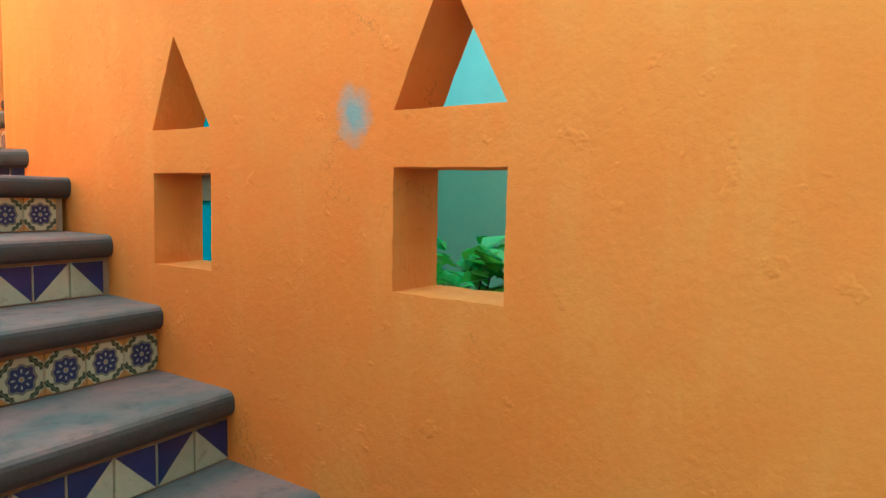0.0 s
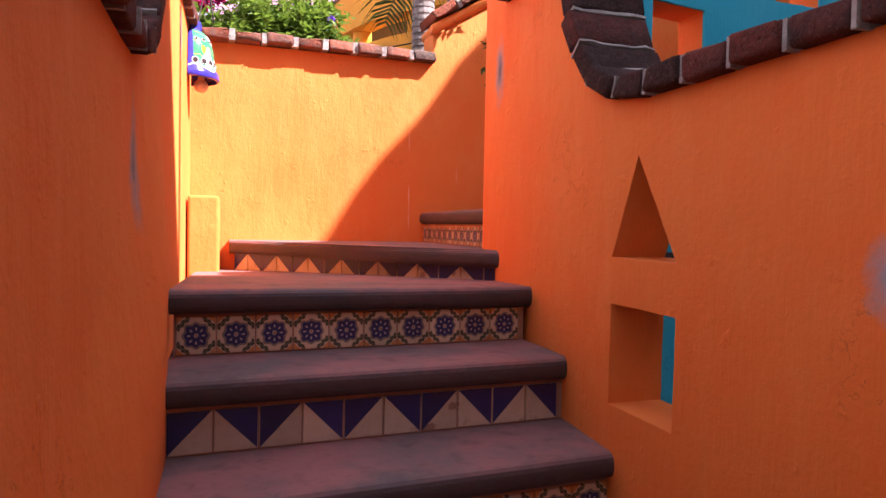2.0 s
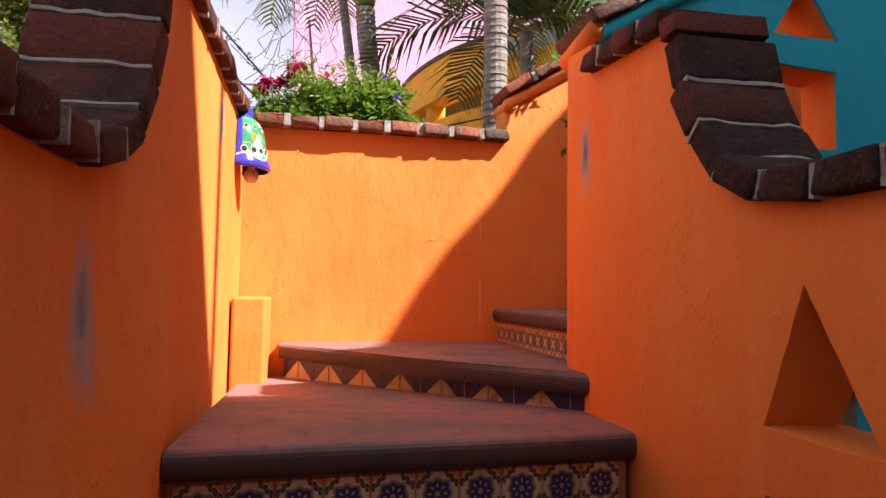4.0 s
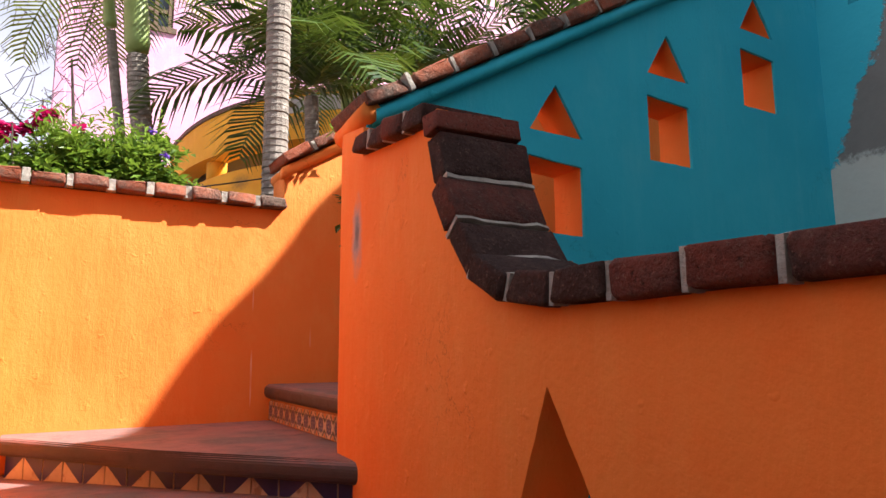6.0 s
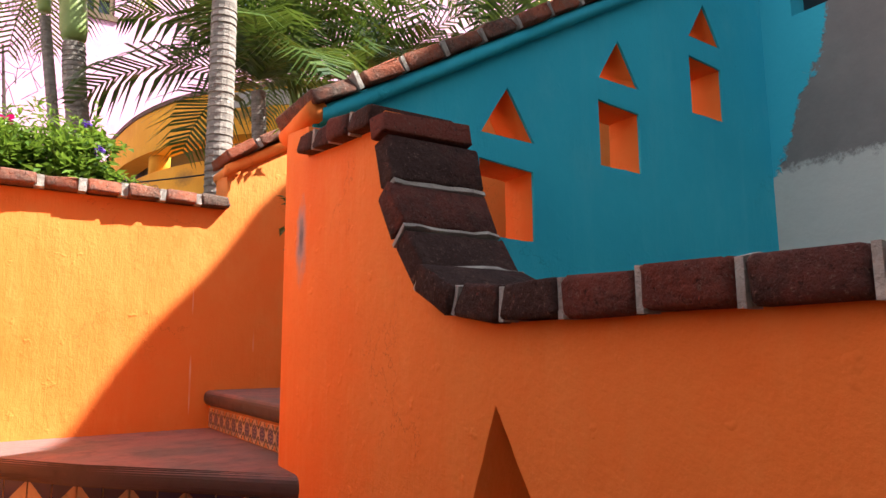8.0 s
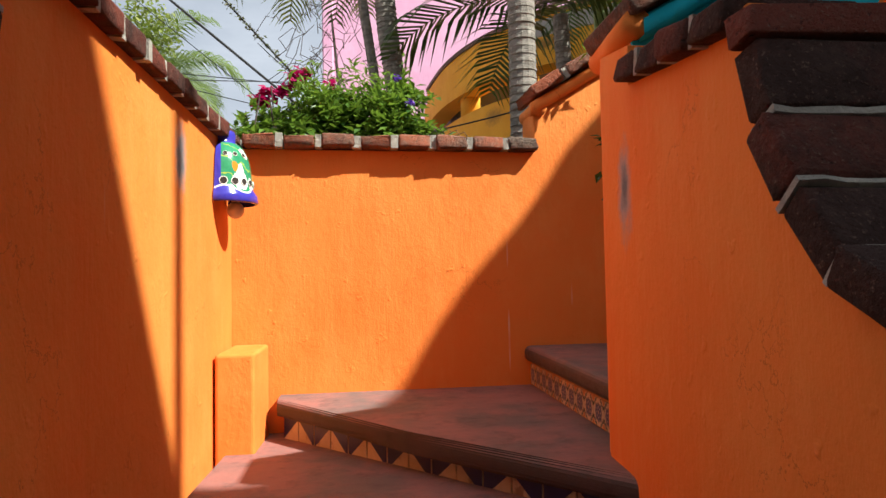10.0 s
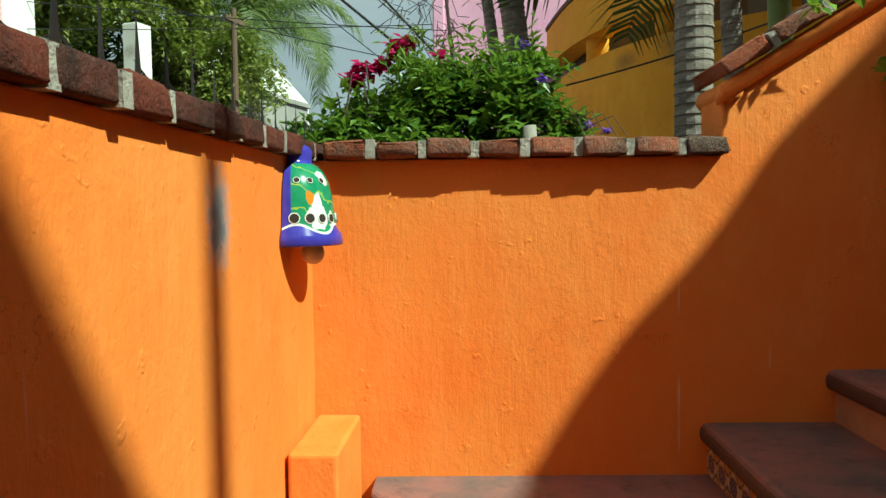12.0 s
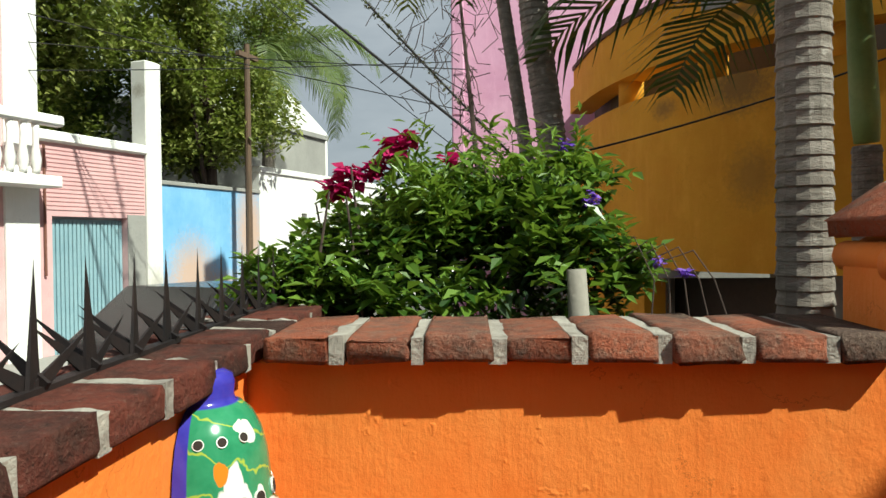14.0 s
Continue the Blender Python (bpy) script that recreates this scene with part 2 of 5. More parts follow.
BRICK = brick_material("dark_fired_brick", (0.17, 0.042, 0.026), (0.095, 0.034, 0.026), (0.046, 0.023, 0.018), (0.13, 0.075, 0.058), 0.30)
WORN_BRICK = brick_material("worn_red_brick", (0.36, 0.10, 0.050), (0.24, 0.10, 0.065), (0.10, 0.066, 0.052), (0.24, 0.17, 0.125), 0.55)
MORTAR = surface("pale_mortar", (0.44, 0.40, 0.34), (0.24, 0.21, 0.18), 0.95, 14, 70, 0.014, speck=(0.16, 0.13, 0.11))
GROUT = surface("riser_grout", (0.40, 0.22, 0.13), (0.30, 0.16, 0.10), 0.9, 8, 80, 0.002)
GROUND = surface("asphalt_dust", (0.07, 0.065, 0.06), (0.12, 0.11, 0.10), 0.9, 0.6, 20, 0.004)
CONCRETE = surface("grey_concrete", (0.26, 0.25, 0.23), (0.34, 0.33, 0.30), 0.9, 0.6, 20, 0.01)
SOIL = surface("dark_soil", (0.035, 0.025, 0.018), (0.06, 0.045, 0.03), 0.95, 6, 60, 0.02)


# ---------------------------------------------------------------- builders
def thing(name, label, category, group="", kind="", at=(0, 0, 0)):
    ob = new(name)
    ob.empty_display_size = 0.1
    ob.location = at
    return tagged(ob, label, category, group, kind)


def finish(bm, mats, smooth=False):
    bmesh.ops.recalc_face_normals(bm, faces=bm.faces)
    me = bpy.data.meshes.new("mesh")
    if smooth:
        for f in bm.faces:
            f.smooth = True
    bm.to_mesh(me)
    bm.free()
    for m in (mats if isinstance(mats, (list, tuple)) else [mats]):
        me.materials.append(m)
    return me


def part(name, bm, mats, parent=None, label="", smooth=False, kind=""):
    ob = new(name, finish(bm, mats, smooth))
    if parent:
        ob.parent = parent
        ob.matrix_parent_inverse = Matrix.Translation(parent.location).inverted() if parent.parent is None else Matrix()
    return tagged(ob, label, kind=kind)


def piece(name, me, m, parent):
    ob = new(name, me)
    ob.parent = parent
    ob.matrix_parent_inverse = Matrix.Translation(parent.location).inverted() if parent.parent is None else Matrix()
    ob.matrix_basis = m
    return ob


def box(bm, x0, x1, y0, y1, z0, z1, bevel=0.0, m=None, seg=1):
    r = bmesh.ops.create_cube(bm, size=1.0)
    bmesh.ops.transform(bm, matrix=Matrix.Translation(((x0 + x1) / 2, (y0 + y1) / 2, (z0 + z1) / 2)) @ Matrix.Diagonal((x1 - x0, y1 - y0, z1 - z0, 1)), verts=r["verts"])
    vs = r["verts"]
    if bevel:
        es = list({e for v in vs for e in v.link_edges})
        b = bmesh.ops.bevel(bm, geom=es, offset=bevel, segments=seg, affect="EDGES", profile=0.5)
        vs = list({v for f in b["faces"] for v in f.verts} | {v for v in vs if v.is_valid})
    if m is not None:
        bmesh.ops.transform(bm, matrix=m, verts=vs)
    return vs


def frame_of(origin, u, v):
    """Matrix that takes (a, b, c) to origin + a*u + b*v + c*(u x v)."""
    u, v = Vector(u).normalized(), Vector(v).normalized()
    w = u.cross(v).normalized()
    m = Matrix((u, v, w)).transposed().to_4x4()
    m.translation = Vector(origin)
    return m


def slab(bm, outline, holes, depth, m):
    """A flat shape with openings that go through it, thick by depth, laid out by the matrix m."""
    edges = []
    for loop in [outline, *holes]:
        vs = [bm.verts.new((a, b, 0)) for a, b in loop]
        edges += [bm.edges.new((vs[i], vs[(i + 1) % len(vs)])) for i in range(len(vs))]
    r = bmesh.ops.triangle_fill(bm, use_beauty=True, use_dissolve=False, edges=edges, normal=(0, 0, 1))
    faces = [g for g in r["geom"] if isinstance(g, bmesh.types.BMFace)]
    e = bmesh.ops.extrude_face_region(bm, geom=faces)
    top = [g for g in e["geom"] if isinstance(g, bmesh.types.BMVert)]
    bmesh.ops.translate(bm, vec=(0, 0, depth), verts=top)
    bmesh.ops.transform(bm, matrix=m, verts=bm.verts)


def soften(ob, width, seg=2, angle=35):
    mod = ob.modifiers.new("rounded", "BEVEL")
    mod.width, mod.segments, mod.limit_method, mod.angle_limit = width, seg, "ANGLE", radians(angle)
    return ob


def structure(ob, label, category):
    return tagged(ob, label, category, kind="structure")


def jitter(pts, amount, seed):
    r = random.Random(seed)
    return [(a + r.uniform(-amount, amount), b + r.uniform(-amount, amount)) for a, b in pts]


def crumbled(loop, seed, step=0.03, amount=0.0012):
    """A loop with its straight sides broken into short uneven runs, as hand-cut plaster is."""
    r = random.Random(seed)
    out = []
    for (a, b), (c, d) in zip(loop, loop[1:] + loop[:1]):
        n = max(2, int(math.hypot(c - a, d - b) / step))
        drift = r.uniform(-amount, amount)
        for k in range(n):
            f = k / n
            bow = math.sin(math.pi * f) * drift + (r.uniform(-amount, amount) * 0.6 if r.random() < 0.75 else r.uniform(-amount, amount) * 1.6)
            l = math.hypot(c - a, d - b)
            w = bow if k else bow * 0.5
            out.append((a + (c - a) * f - (d - b) / l * w, b + (d - b) * f + (c - a) / l * w))
    return out


def lerp_path(pts, s):
    """The point at length s along a line of points, and the direction there."""
    for p, q in zip(pts, pts[1:]):
        d = (q - p).length
        if s <= d or q is pts[-1]:
            return p + (q - p) * (s / d), (q - p).normalized()
        s -= d


# ---------------------------------------------------------------- the stair walls
def lx(y):
    """Face of the wall on the street side of the stair."""
    return 0.160 - 0.007 * (y - 2.0)


def ey(x):
    """Face of the wall that closes the landing."""
    return 4.337 + 0.033 * (x - 0.496)


def bend(y):
    """The court wall turns slightly outward towards the landing."""
    return 0.072 * max(0.0, y - 2.2)


CORNER = (0.145, 4.3255)
E_DIR = Vector((1, 0.033, 0)).normalized()
E_OUT = Vector((-E_DIR.y, E_DIR.x, 0))

# middle line of the swooping coping, and its underside
MIDLINE = [(1.70, 1.584), (1.82, 1.583), (1.954, 1.583), (2.02, 1.586), (2.081, 1.594), (2.145, 1.612), (2.202, 1.640), (2.255, 1.683), (2.298, 1.735), (2.333, 1.790), (2.36, 1.848), (2.386, 1.915), (2.402, 1.985), (2.408, 2.035)]


def underside(line, depth):
    out = []
    for i, (a, b) in enumerate(line):
        p, q = line[max(i - 1, 0)], line[min(i + 1, len(line) - 1)]
        t = Vector((q[0] - p[0], q[1] - p[1])).normalized()
        out.append((a + t.y * depth, b - t.x * depth))
    return out


SWOOP = underside(MIDLINE, 0.028)


def opening_pair(y0, y1, z_sill, z_head, z_base, z_apex, y_apex):
    return [[(y0, z_sill), (y1, z_sill), (y1, z_head), (y0, z_head)], [(y0, z_base), (y1, z_base), (y_apex, z_apex)]]


bm = bmesh.new()
outline = [(-1.6, -0.6), (3.2, -0.6), (3.2, 2.20), (2.98, 2.16), (2.98, 2.068), (2.70, 2.03)] + SWOOP[::-1] + [(-1.6, 1.553)]
outline = outline[:1] + [(2.2, -0.6)] + outline[1:]
holes = opening_pair(1.046, 1.300, 0.836, 1.083, 1.193, 1.445, 1.182)
holes += opening_pair(1.888, 2.134, 0.836, 1.080, 1.192, 1.427, 2.033)
holes += opening_pair(0.20, 0.45, 0.836, 1.083, 1.193, 1.445, 0.325)
slab(bm, outline, [crumbled(jitter(h, 0.003, 5), 40 + k) for k, h in enumerate(holes)], 0.15, frame_of((1.22, 0, 0), (0, 1, 0), (0, 0, 1)))
for v in bm.verts:
    v.co.x += bend(v.co.y)
structure(soften(part("wall_court", bm, ORANGE), 0.005), "orange limewashed stair wall with triangular and square openings", "wall")
# the pier on which the turquoise wall ends
bm = bmesh.new()
slab(bm, [(1.289, 3.19), (1.312, 3.26), (1.332, 3.31), (1.62, 3.31), (1.62, 3.19)], [], 1.2, Matrix.Translation((0, 0, 1.0)))
structure(soften(part("wall_pier", bm, ORANGE), 0.012), "orange limewashed end of the upper flight's wall", "wall")

bm = bmesh.new()
LSWOOP = [(y + 0.06, z + 0.02) for y, z in SWOOP]
outline = [(1.0, -0.6), (4.45, -0.6), (4.45, 2.178), (2.56, 2.145)] + LSWOOP[::-1] + [(1.0, 1.57)]


def street_top(y):
    """Underside of the coping on the high street wall."""
    return 2.177 - 0.018 * (4.4 - y)


d = Vector((-0.007, 1, 0)).normalized()
slab(bm, outline, [], 0.15, frame_of((lx(0), 0, 0), d, (0, 0, 1)) @ Matrix.Translation((0, 0, -0.15)))
structure(soften(part("wall_street", bm, ORANGE), 0.006), "orange limewashed stair wall with a swooping top", "wall")

bm = bmesh.new()
FAR_SL = 0.61
slab(bm, [(-0.25, -0.6), (7.5, -0.6), (7.5, 2.385 + FAR_SL * 2.63), (3.9, 2.385 + FAR_SL * 2.63), (1.27, 2.385), (1.27, 2.178), (-0.25, 2.178)], [], 0.18, frame_of((CORNER[0], CORNER[1], 0), E_DIR, (0, 0, 1)) @ Matrix.Translation((0, 0, -0.18)))
structure(soften(part("wall_landing", bm, ORANGE), 0.006), "sunlit orange limewashed wall behind the stair landing", "wall")

# the turquoise wall of the upper flight
SL = 0.575
holes = []
for i in range(3):
    x0, dz = 1.922 + 0.597 * i, 0.333 * i
    w = 0.245 - 0.006 * i
    holes += [[(x0, 1.905 + dz), (x0 + w, 1.90 + dz), (x0 + w, 2.16 + dz), (x0, 2.18 + dz)], [(x0 + 0.01, 2.275 + dz), (x0 + w + 0.01, 2.268 + dz), (x0 + w / 2 + 0.01, 2.462 + dz)]]
TOP0 = 2.20
holes = [crumbled(h, 60 + k) for k, h in enumerate(holes)]
blue_out = [(1.44, -0.6), (3.75, -0.6), (3.75, TOP0 + SL * 2.44), (1.31, TOP0), (1.31, 2.07), (1.44, 2.07)]
bm = bmesh.new()
slab(bm, blue_out, holes, 0.012, frame_of((0, 3.03, 0), (1, 0, 0), (0, 0, 1)) @ Matrix.Translation((0, 0, -0.012)))
structure(part("wall_turquoise", bm, BLUE), "turquoise limewashed wall with triangular and square openings", "wall")
bm = bmesh.new()
slab(bm, blue_out, holes, 0.158, frame_of((0, 3.042, 0), (1, 0, 0), (0, 0, 1)) @ Matrix.Translation((0, 0, -0.158)))
structure(part("wall_upper_flight", bm, ORANGE), "orange inner face of the upper flight's wall", "wall")


def stair_line(y):
    return 0.19 + (min(y, 2.60) - 1.14) * 0.613


def batter(bm):
    """Plaster thickened along the foot of the street wall, tapering upward and towards the landing."""
    rows = []
    for i in range(46):
        y = 1.0 + 2.05 * i / 45
        u = max(0.0, min(1.0, (3.0 - y) / 0.75))
        z, k = stair_line(y), u * u * (3 - 2 * u)
        x0 = lx(y) - 0.004
        w = (0.208 - x0) * k
        row = [(x0, z - 0.5), (x0 + w, z - 0.5)]
        for j in range(11):
            f = j / 10
            row.append((x0 + w * (0.5 + 0.5 * math.cos(math.pi * f)), z + 0.06 + 0.60 * f))
        rows.append([bm.verts.new((x, y, h)) for x, h in row])
    for a, b in zip(rows, rows[1:]):
        for j in range(len(a) - 1):
            bm.faces.new((a[j], b[j], b[j + 1], a[j + 1]))
    bm.faces.new(rows[0])


bm = bmesh.new()
batter(bm)
structure(part("wall_batter", bm, ORANGE, smooth=True), "thickened orange plaster along the foot of the stair wall", "wall")

# unseen plain walls that close the forecourt, added to cut its sky light
bm = bmesh.new()
box(bm, -1.25, -1.05, -3.0, 0.98, -0.34, 5.2)
structure(part("sky_block_side", bm, PLASTER), "unseen plain grey plaster wall added to block sky light beside the forecourt", "wall")
bm = bmesh.new()
box(bm, -1.25, 3.7, -3.2, -3.0, -0.34, 5.2)
structure(part("sky_block_rear", bm, PLASTER), "unseen plain grey plaster wall added to block sky light behind the forecourt", "wall")

# ---------------------------------------------------------------- the stairs
def tread_mesh(bm, plan, z, thick, front):
    """A tread: a plan prism whose front edges (indices into plan) are rounded to a bullnose."""
    lo = [bm.verts.new((x, y, z - thick)) for x, y in plan]
    hi = [bm.verts.new((x, y, z)) for x, y in plan]
    n = len(plan)
    bm.faces.new(lo[::-1])
    bm.faces.new(hi)
    edges = []
    for i in range(n):
        j = (i + 1) % n
        bm.faces.new((lo[i], lo[j], hi[j], hi[i]))
        if i in front:
            edges += [bm.edges.get((lo[i], lo[j])), bm.edges.get((hi[i], hi[j]))]
            if i - 1 in front:
                edges.append(bm.edges.get((lo[i], hi[i])))
    bmesh.ops.bevel(bm, geom=edges, offset=thick * 0.46, segments=5, profile=0.55, affect="EDGES", clamp_overlap=True)


TILT_STEP = 0.085
# (nose at the court wall, height of the tread)
STEPS = [(0.62, -0.165), (0.91, 0.014), (1.20, 0.192), (1.495, 0.370), (1.80, 0.548), (2.10, 0.727), (2.375, 0.905), (2.652, 1.083)]
XR = 1.22
flight = thing("stair_flight", "winding stair of dark red cement treads with tiled risers", "stairs", kind="structure")
NOSE = 0.066


def nose_y(y, x):
    return y - TILT_STEP * (XR - x)


def riser_block(bm, y, z0, z1):
    vs = []
    for x, s in ((0.2, 0), (XR + 0.02, 0)):
        vs.append((x, nose_y(y, x)))
    a, b = vs
    pts = [a, b, (b[0], b[1] + 0.5), (a[0], a[1] + 0.5)]
    lo = [bm.verts.new((*p, z0)) for p in pts]
    hi = [bm.verts.new((*p, z1)) for p in pts]
    bm.faces.new(lo[::-1]), bm.faces.new(hi)
    for i in range(4):
        j = (i + 1) % 4
        bm.faces.new((lo[i], lo[j], hi[j], hi[i]))


z_before = -0.333
RISERS = []
for k, (y, z) in enumerate(STEPS):
    bm = bmesh.new()
    x0, x1 = 0.190, XR + 0.02 + (0.09 if k == len(STEPS) - 1 else 0)
    back = 1.85 if k == len(STEPS) - 1 else 0.45
    tread_mesh(bm, [(x0, nose_y(y, x0)), (x1, nose_y(y, x1)), (x1, nose_y(y, x1) + back), (x0, nose_y(y, x0) + back)], z, NOSE, [0])
    if k == len(STEPS) - 1:
        for v in bm.verts:
            v.co.z -= 0.06 * min(1.0, max(0.0, (v.co.y - 2.6) / 0.7))
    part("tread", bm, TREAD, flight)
    bm = bmesh.new()
    riser_block(bm, y + 0.032, z_before - 0.08, z - NOSE + 0.005)
    part("riser", bm, GROUT, flight, "grouted riser bed")
    RISERS.append((Vector((0.205, nose_y(y + 0.032, 0.205), z_before)), Vector((XR, nose_y(y + 0.032, XR), z_before)), z - NOSE - z_before))
    z_before = z

# the wedge-shaped winder and the first step of the upper flight
WEDGE_Z = 1.178
WA, WB = Vector((0.335, 4.20)), Vector((1.29, 2.975))
bm = bmesh.new()
tread_mesh(bm, [tuple(WA), (0.80, 3.575), tuple(WB), (2.2, 2.99), (2.2, 4.42), (0.335, 4.35)], WEDGE_Z, NOSE, [0, 1])
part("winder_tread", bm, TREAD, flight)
wd = (WB - WA).normalized()
wn2 = Vector((-wd.y, wd.x)) * 0.035
bm = bmesh.new()
a, b = WA + wn2, WB + wn2
vs = [(a.x, a.y), (b.x, b.y), (2.2, 3.02), (2.2, 4.42), (a.x, a.y + 0.06)]
lo = [bm.verts.new((*p, 1.0)) for p in vs]
hi = [bm.verts.new((*p, WEDGE_Z - NOSE + 0.005)) for p in vs]
bm.faces.new(lo[::-1]), bm.faces.new(hi)
for i in range(5):
    j = (i + 1) % 5
    bm.faces.new((lo[i], lo[j], hi[j], hi[i]))
part("riser", bm, GROUT, flight, "grouted riser bed")
RISERS.append((Vector((a.x, a.y, 1.025)), Vector((b.x, b.y, 1.025)), WEDGE_Z - NOSE - 1.025))

up = WEDGE_Z
pa, pb = Vector((1.352, 4.36)), Vector((1.345, 3.195))
for k in range(7):
    z = up + 0.165
    bm = bmesh.new()
    off = 0.335 * k + (0.055 if k else 0.0)
    tread_mesh(bm, [(pa.x + off, ey(pa.x + off) + 0.01), (pb.x + off, 3.195), (pb.x + off + 0.5, 3.195), (pa.x + off + 0.5, ey(pa.x + off + 0.5) + 0.01)], z, NOSE, [0])
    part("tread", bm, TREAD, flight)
    bm = bmesh.new()
    qa, qb = (pa.x + off + 0.03, ey(pa.x + off + 0.03) + 0.01), (pb.x + off + 0.03, 3.195)
    vs = [qa, qb, (qb[0] + 0.45, 3.195), (qa[0] + 0.45, ey(qa[0] + 0.45) + 0.01)]
    lo = [bm.verts.new((*p, up - 0.2)) for p in vs]
    hi = [bm.verts.new((*p, z - NOSE + 0.005)) for p in vs]
    bm.faces.new(lo[::-1]), bm.faces.new(hi)
    for i in range(4):
        j = (i + 1) % 4
        bm.faces.new((lo[i], lo[j], hi[j], hi[i]))
    part("riser", bm, GROUT, flight, "grouted riser bed")
    if k == 0:
        RISERS.append((Vector((*qa, up)), Vector((*qb, up)), z - NOSE - up))
    up = z

# the plastered block in the corner of the landing
bm = bmesh.new()
box(bm, 0, 0.135, 0, 0.36, 0.98, 1.385, 0.012, seg=3)
stub = part("corner_block", bm, ORANGE)
stub.matrix_basis = Matrix.Translation((0.155, 3.955, 0))
tagged(stub, "small orange plastered block in the landing's corner", "masonry block")

# lower court floor and ground
# unseen forecourt floor, made pale and wide to bounce light onto the stair wall
bm = bmesh.new()
box(bm, -7.0, 1.3, -6.0, 1.0, -0.5, -0.333)
structure(part("floor_forecourt", bm, PALE_PLASTER), "unseen pale cement floor at the foot of the stair, spread to bounce light", "floor")


# ---------------------------------------------------------------- brick copings
def brick_mesh(w, l, h, seed, mat, rough=0.0030):
    """One worn brick: w along the wall, l across it, h high; its underside at z 0."""
    bm = bmesh.new()
    box(bm, -w / 2, w / 2, -l / 2, l / 2, 0, h, 0.009, seg=2)
    r = random.Random(seed)
    for v in bm.verts:
        v.co += Vector((r.uniform(-1, 1), r.uniform(-1, 1), r.uniform(-1, 1))) * rough
    for _ in range(2):
        c = Vector((r.choice((-w / 2, w / 2)), r.choice((-l / 2, l / 2)), h))
        for v in bm.verts:
            k = max(0.0, 1 - (v.co - c).length / 0.035)
            v.co -= (c - Vector((0, 0, h / 2))).normalized() * 0.010 * k
    return finish(bm, mat, True)


BRICKS = [brick_mesh(0.118, 0.285, 0.054, s, BRICK, 0.0022) for s in range(6)]
WORN = [brick_mesh(0.110, 0.285, 0.054, s + 20, WORN_BRICK, 0.0042) for s in range(8)]


def coping(parent, path, across, start=0.0, pitch=0.130, end=None, seed=1, length=1.0, tall=1.0, bricks=BRICKS, gap=0.007):
    """A row of bricks laid side by side along a path of points, with mortar between."""
    r = random.Random(seed)
    path = [Vector(p) for p in path]
    total = sum((q - p).length for p, q in zip(path, path[1:])) if end is None else end
    n = int((total - start) / pitch + 0.03)
    bm = bmesh.new()
    across = Vector(across).normalized()
    worn = bricks is WORN
    for i in range(n):
        p, d = lerp_path(path, start + (i + 0.5) * pitch)
        upv = d.cross(across)
        upv = upv if upv.z > 0 else -upv
        ac = across if d.cross(across).z > 0 else -across
        m = Matrix((d, ac * 1.0, upv)).transposed().to_4x4()
        m = m @ Matrix.Rotation(r.uniform(-0.02, 0.02), 4, "Z") @ Matrix.Rotation(r.uniform(-0.012, 0.012), 4, "X") @ Matrix.Diagonal((pitch / 0.130 * r.uniform(0.975, 1.01), length * r.uniform(0.97, 1.03), tall * r.uniform(0.94, 1.06), 1))
        m.translation = p + across * r.uniform(-0.006, 0.006)
        piece("brick", r.choice(bricks), m, parent)
        q, d2 = lerp_path(path, start + (i + 1.0) * pitch)
        if i < n - 1:
            up2 = d2.cross(across)
            up2 = up2 if up2.z > 0 else -up2
            m2 = Matrix((d2, across, up2)).transposed().to_4x4()
            m2.translation = q
            l = 0.285 * length
            w = gap * r.uniform(1.0, 1.4)
            top = r.uniform(0.046, 0.054) * tall
            e0, e1 = l / 2 - r.uniform(0.0, 0.010), l / 2 - r.uniform(0.0, 0.010)
            cells = 7
            ring = []
            for k in range(cells + 1):
                a = -e0 + (e0 + e1) * k / cells
                wl, wr, tz = w * r.uniform(0.75, 1.35), w * r.uniform(0.75, 1.35), top + r.uniform(-0.004, 0.004)
                ring.append([bm.verts.new(m2 @ Vector(c)) for c in ((-wl, a, -0.002), (wr, a, -0.002), (wr, a, tz), (-wl, a, tz))])
            for s, t in zip(ring, ring[1:]):
                for k in range(4):
                    bm.faces.new((s[k], s[(k + 1) % 4], t[(k + 1) % 4], t[k]))
            bm.faces.new(ring[0][::-1]), bm.faces.new(ring[-1])
    part("mortar", bm, MORTAR, parent, "pale mortar joints")


cop_right = thing("coping", "dark brick coping swooping up along the stair wall", "coping", "brick copings", kind="structure")
cx = 1.30
path = [(cx, -1.5, 1.553), (cx, 1.6, 1.555)] + [(cx + bend(y), y, z) for y, z in SWOOP[:-1]]
L_ALL = 3.1 + sum((Vector(q) - Vector(p)).length for p, q in zip(path[1:], path[2:]))
coping(cop_right, path, (1, 0, 0), start=L_ALL - int(L_ALL / 0.130) * 0.130 - 0.031, seed=2, length=0.82, gap=0.0036)
ty, tz = SWOOP[-2]
coping(cop_right, [(cx + bend(ty), ty - 0.008, tz - 0.031), (cx + bend(ty), ty + 0.004, tz + 0.030)], (1, 0, 0), pitch=0.058, start=0.002, seed=22, length=0.79, gap=0.005)
cop_top = thing("coping", "dark brick coping on the high end of the stair wall", "coping", "brick copings", kind="structure")
coping(cop_top, [(cx + bend(2.44), 2.445, 1.995), (cx + bend(2.98), 2.985, 2.070)], (1, 0, 0), pitch=0.133, seed=12, length=0.82)

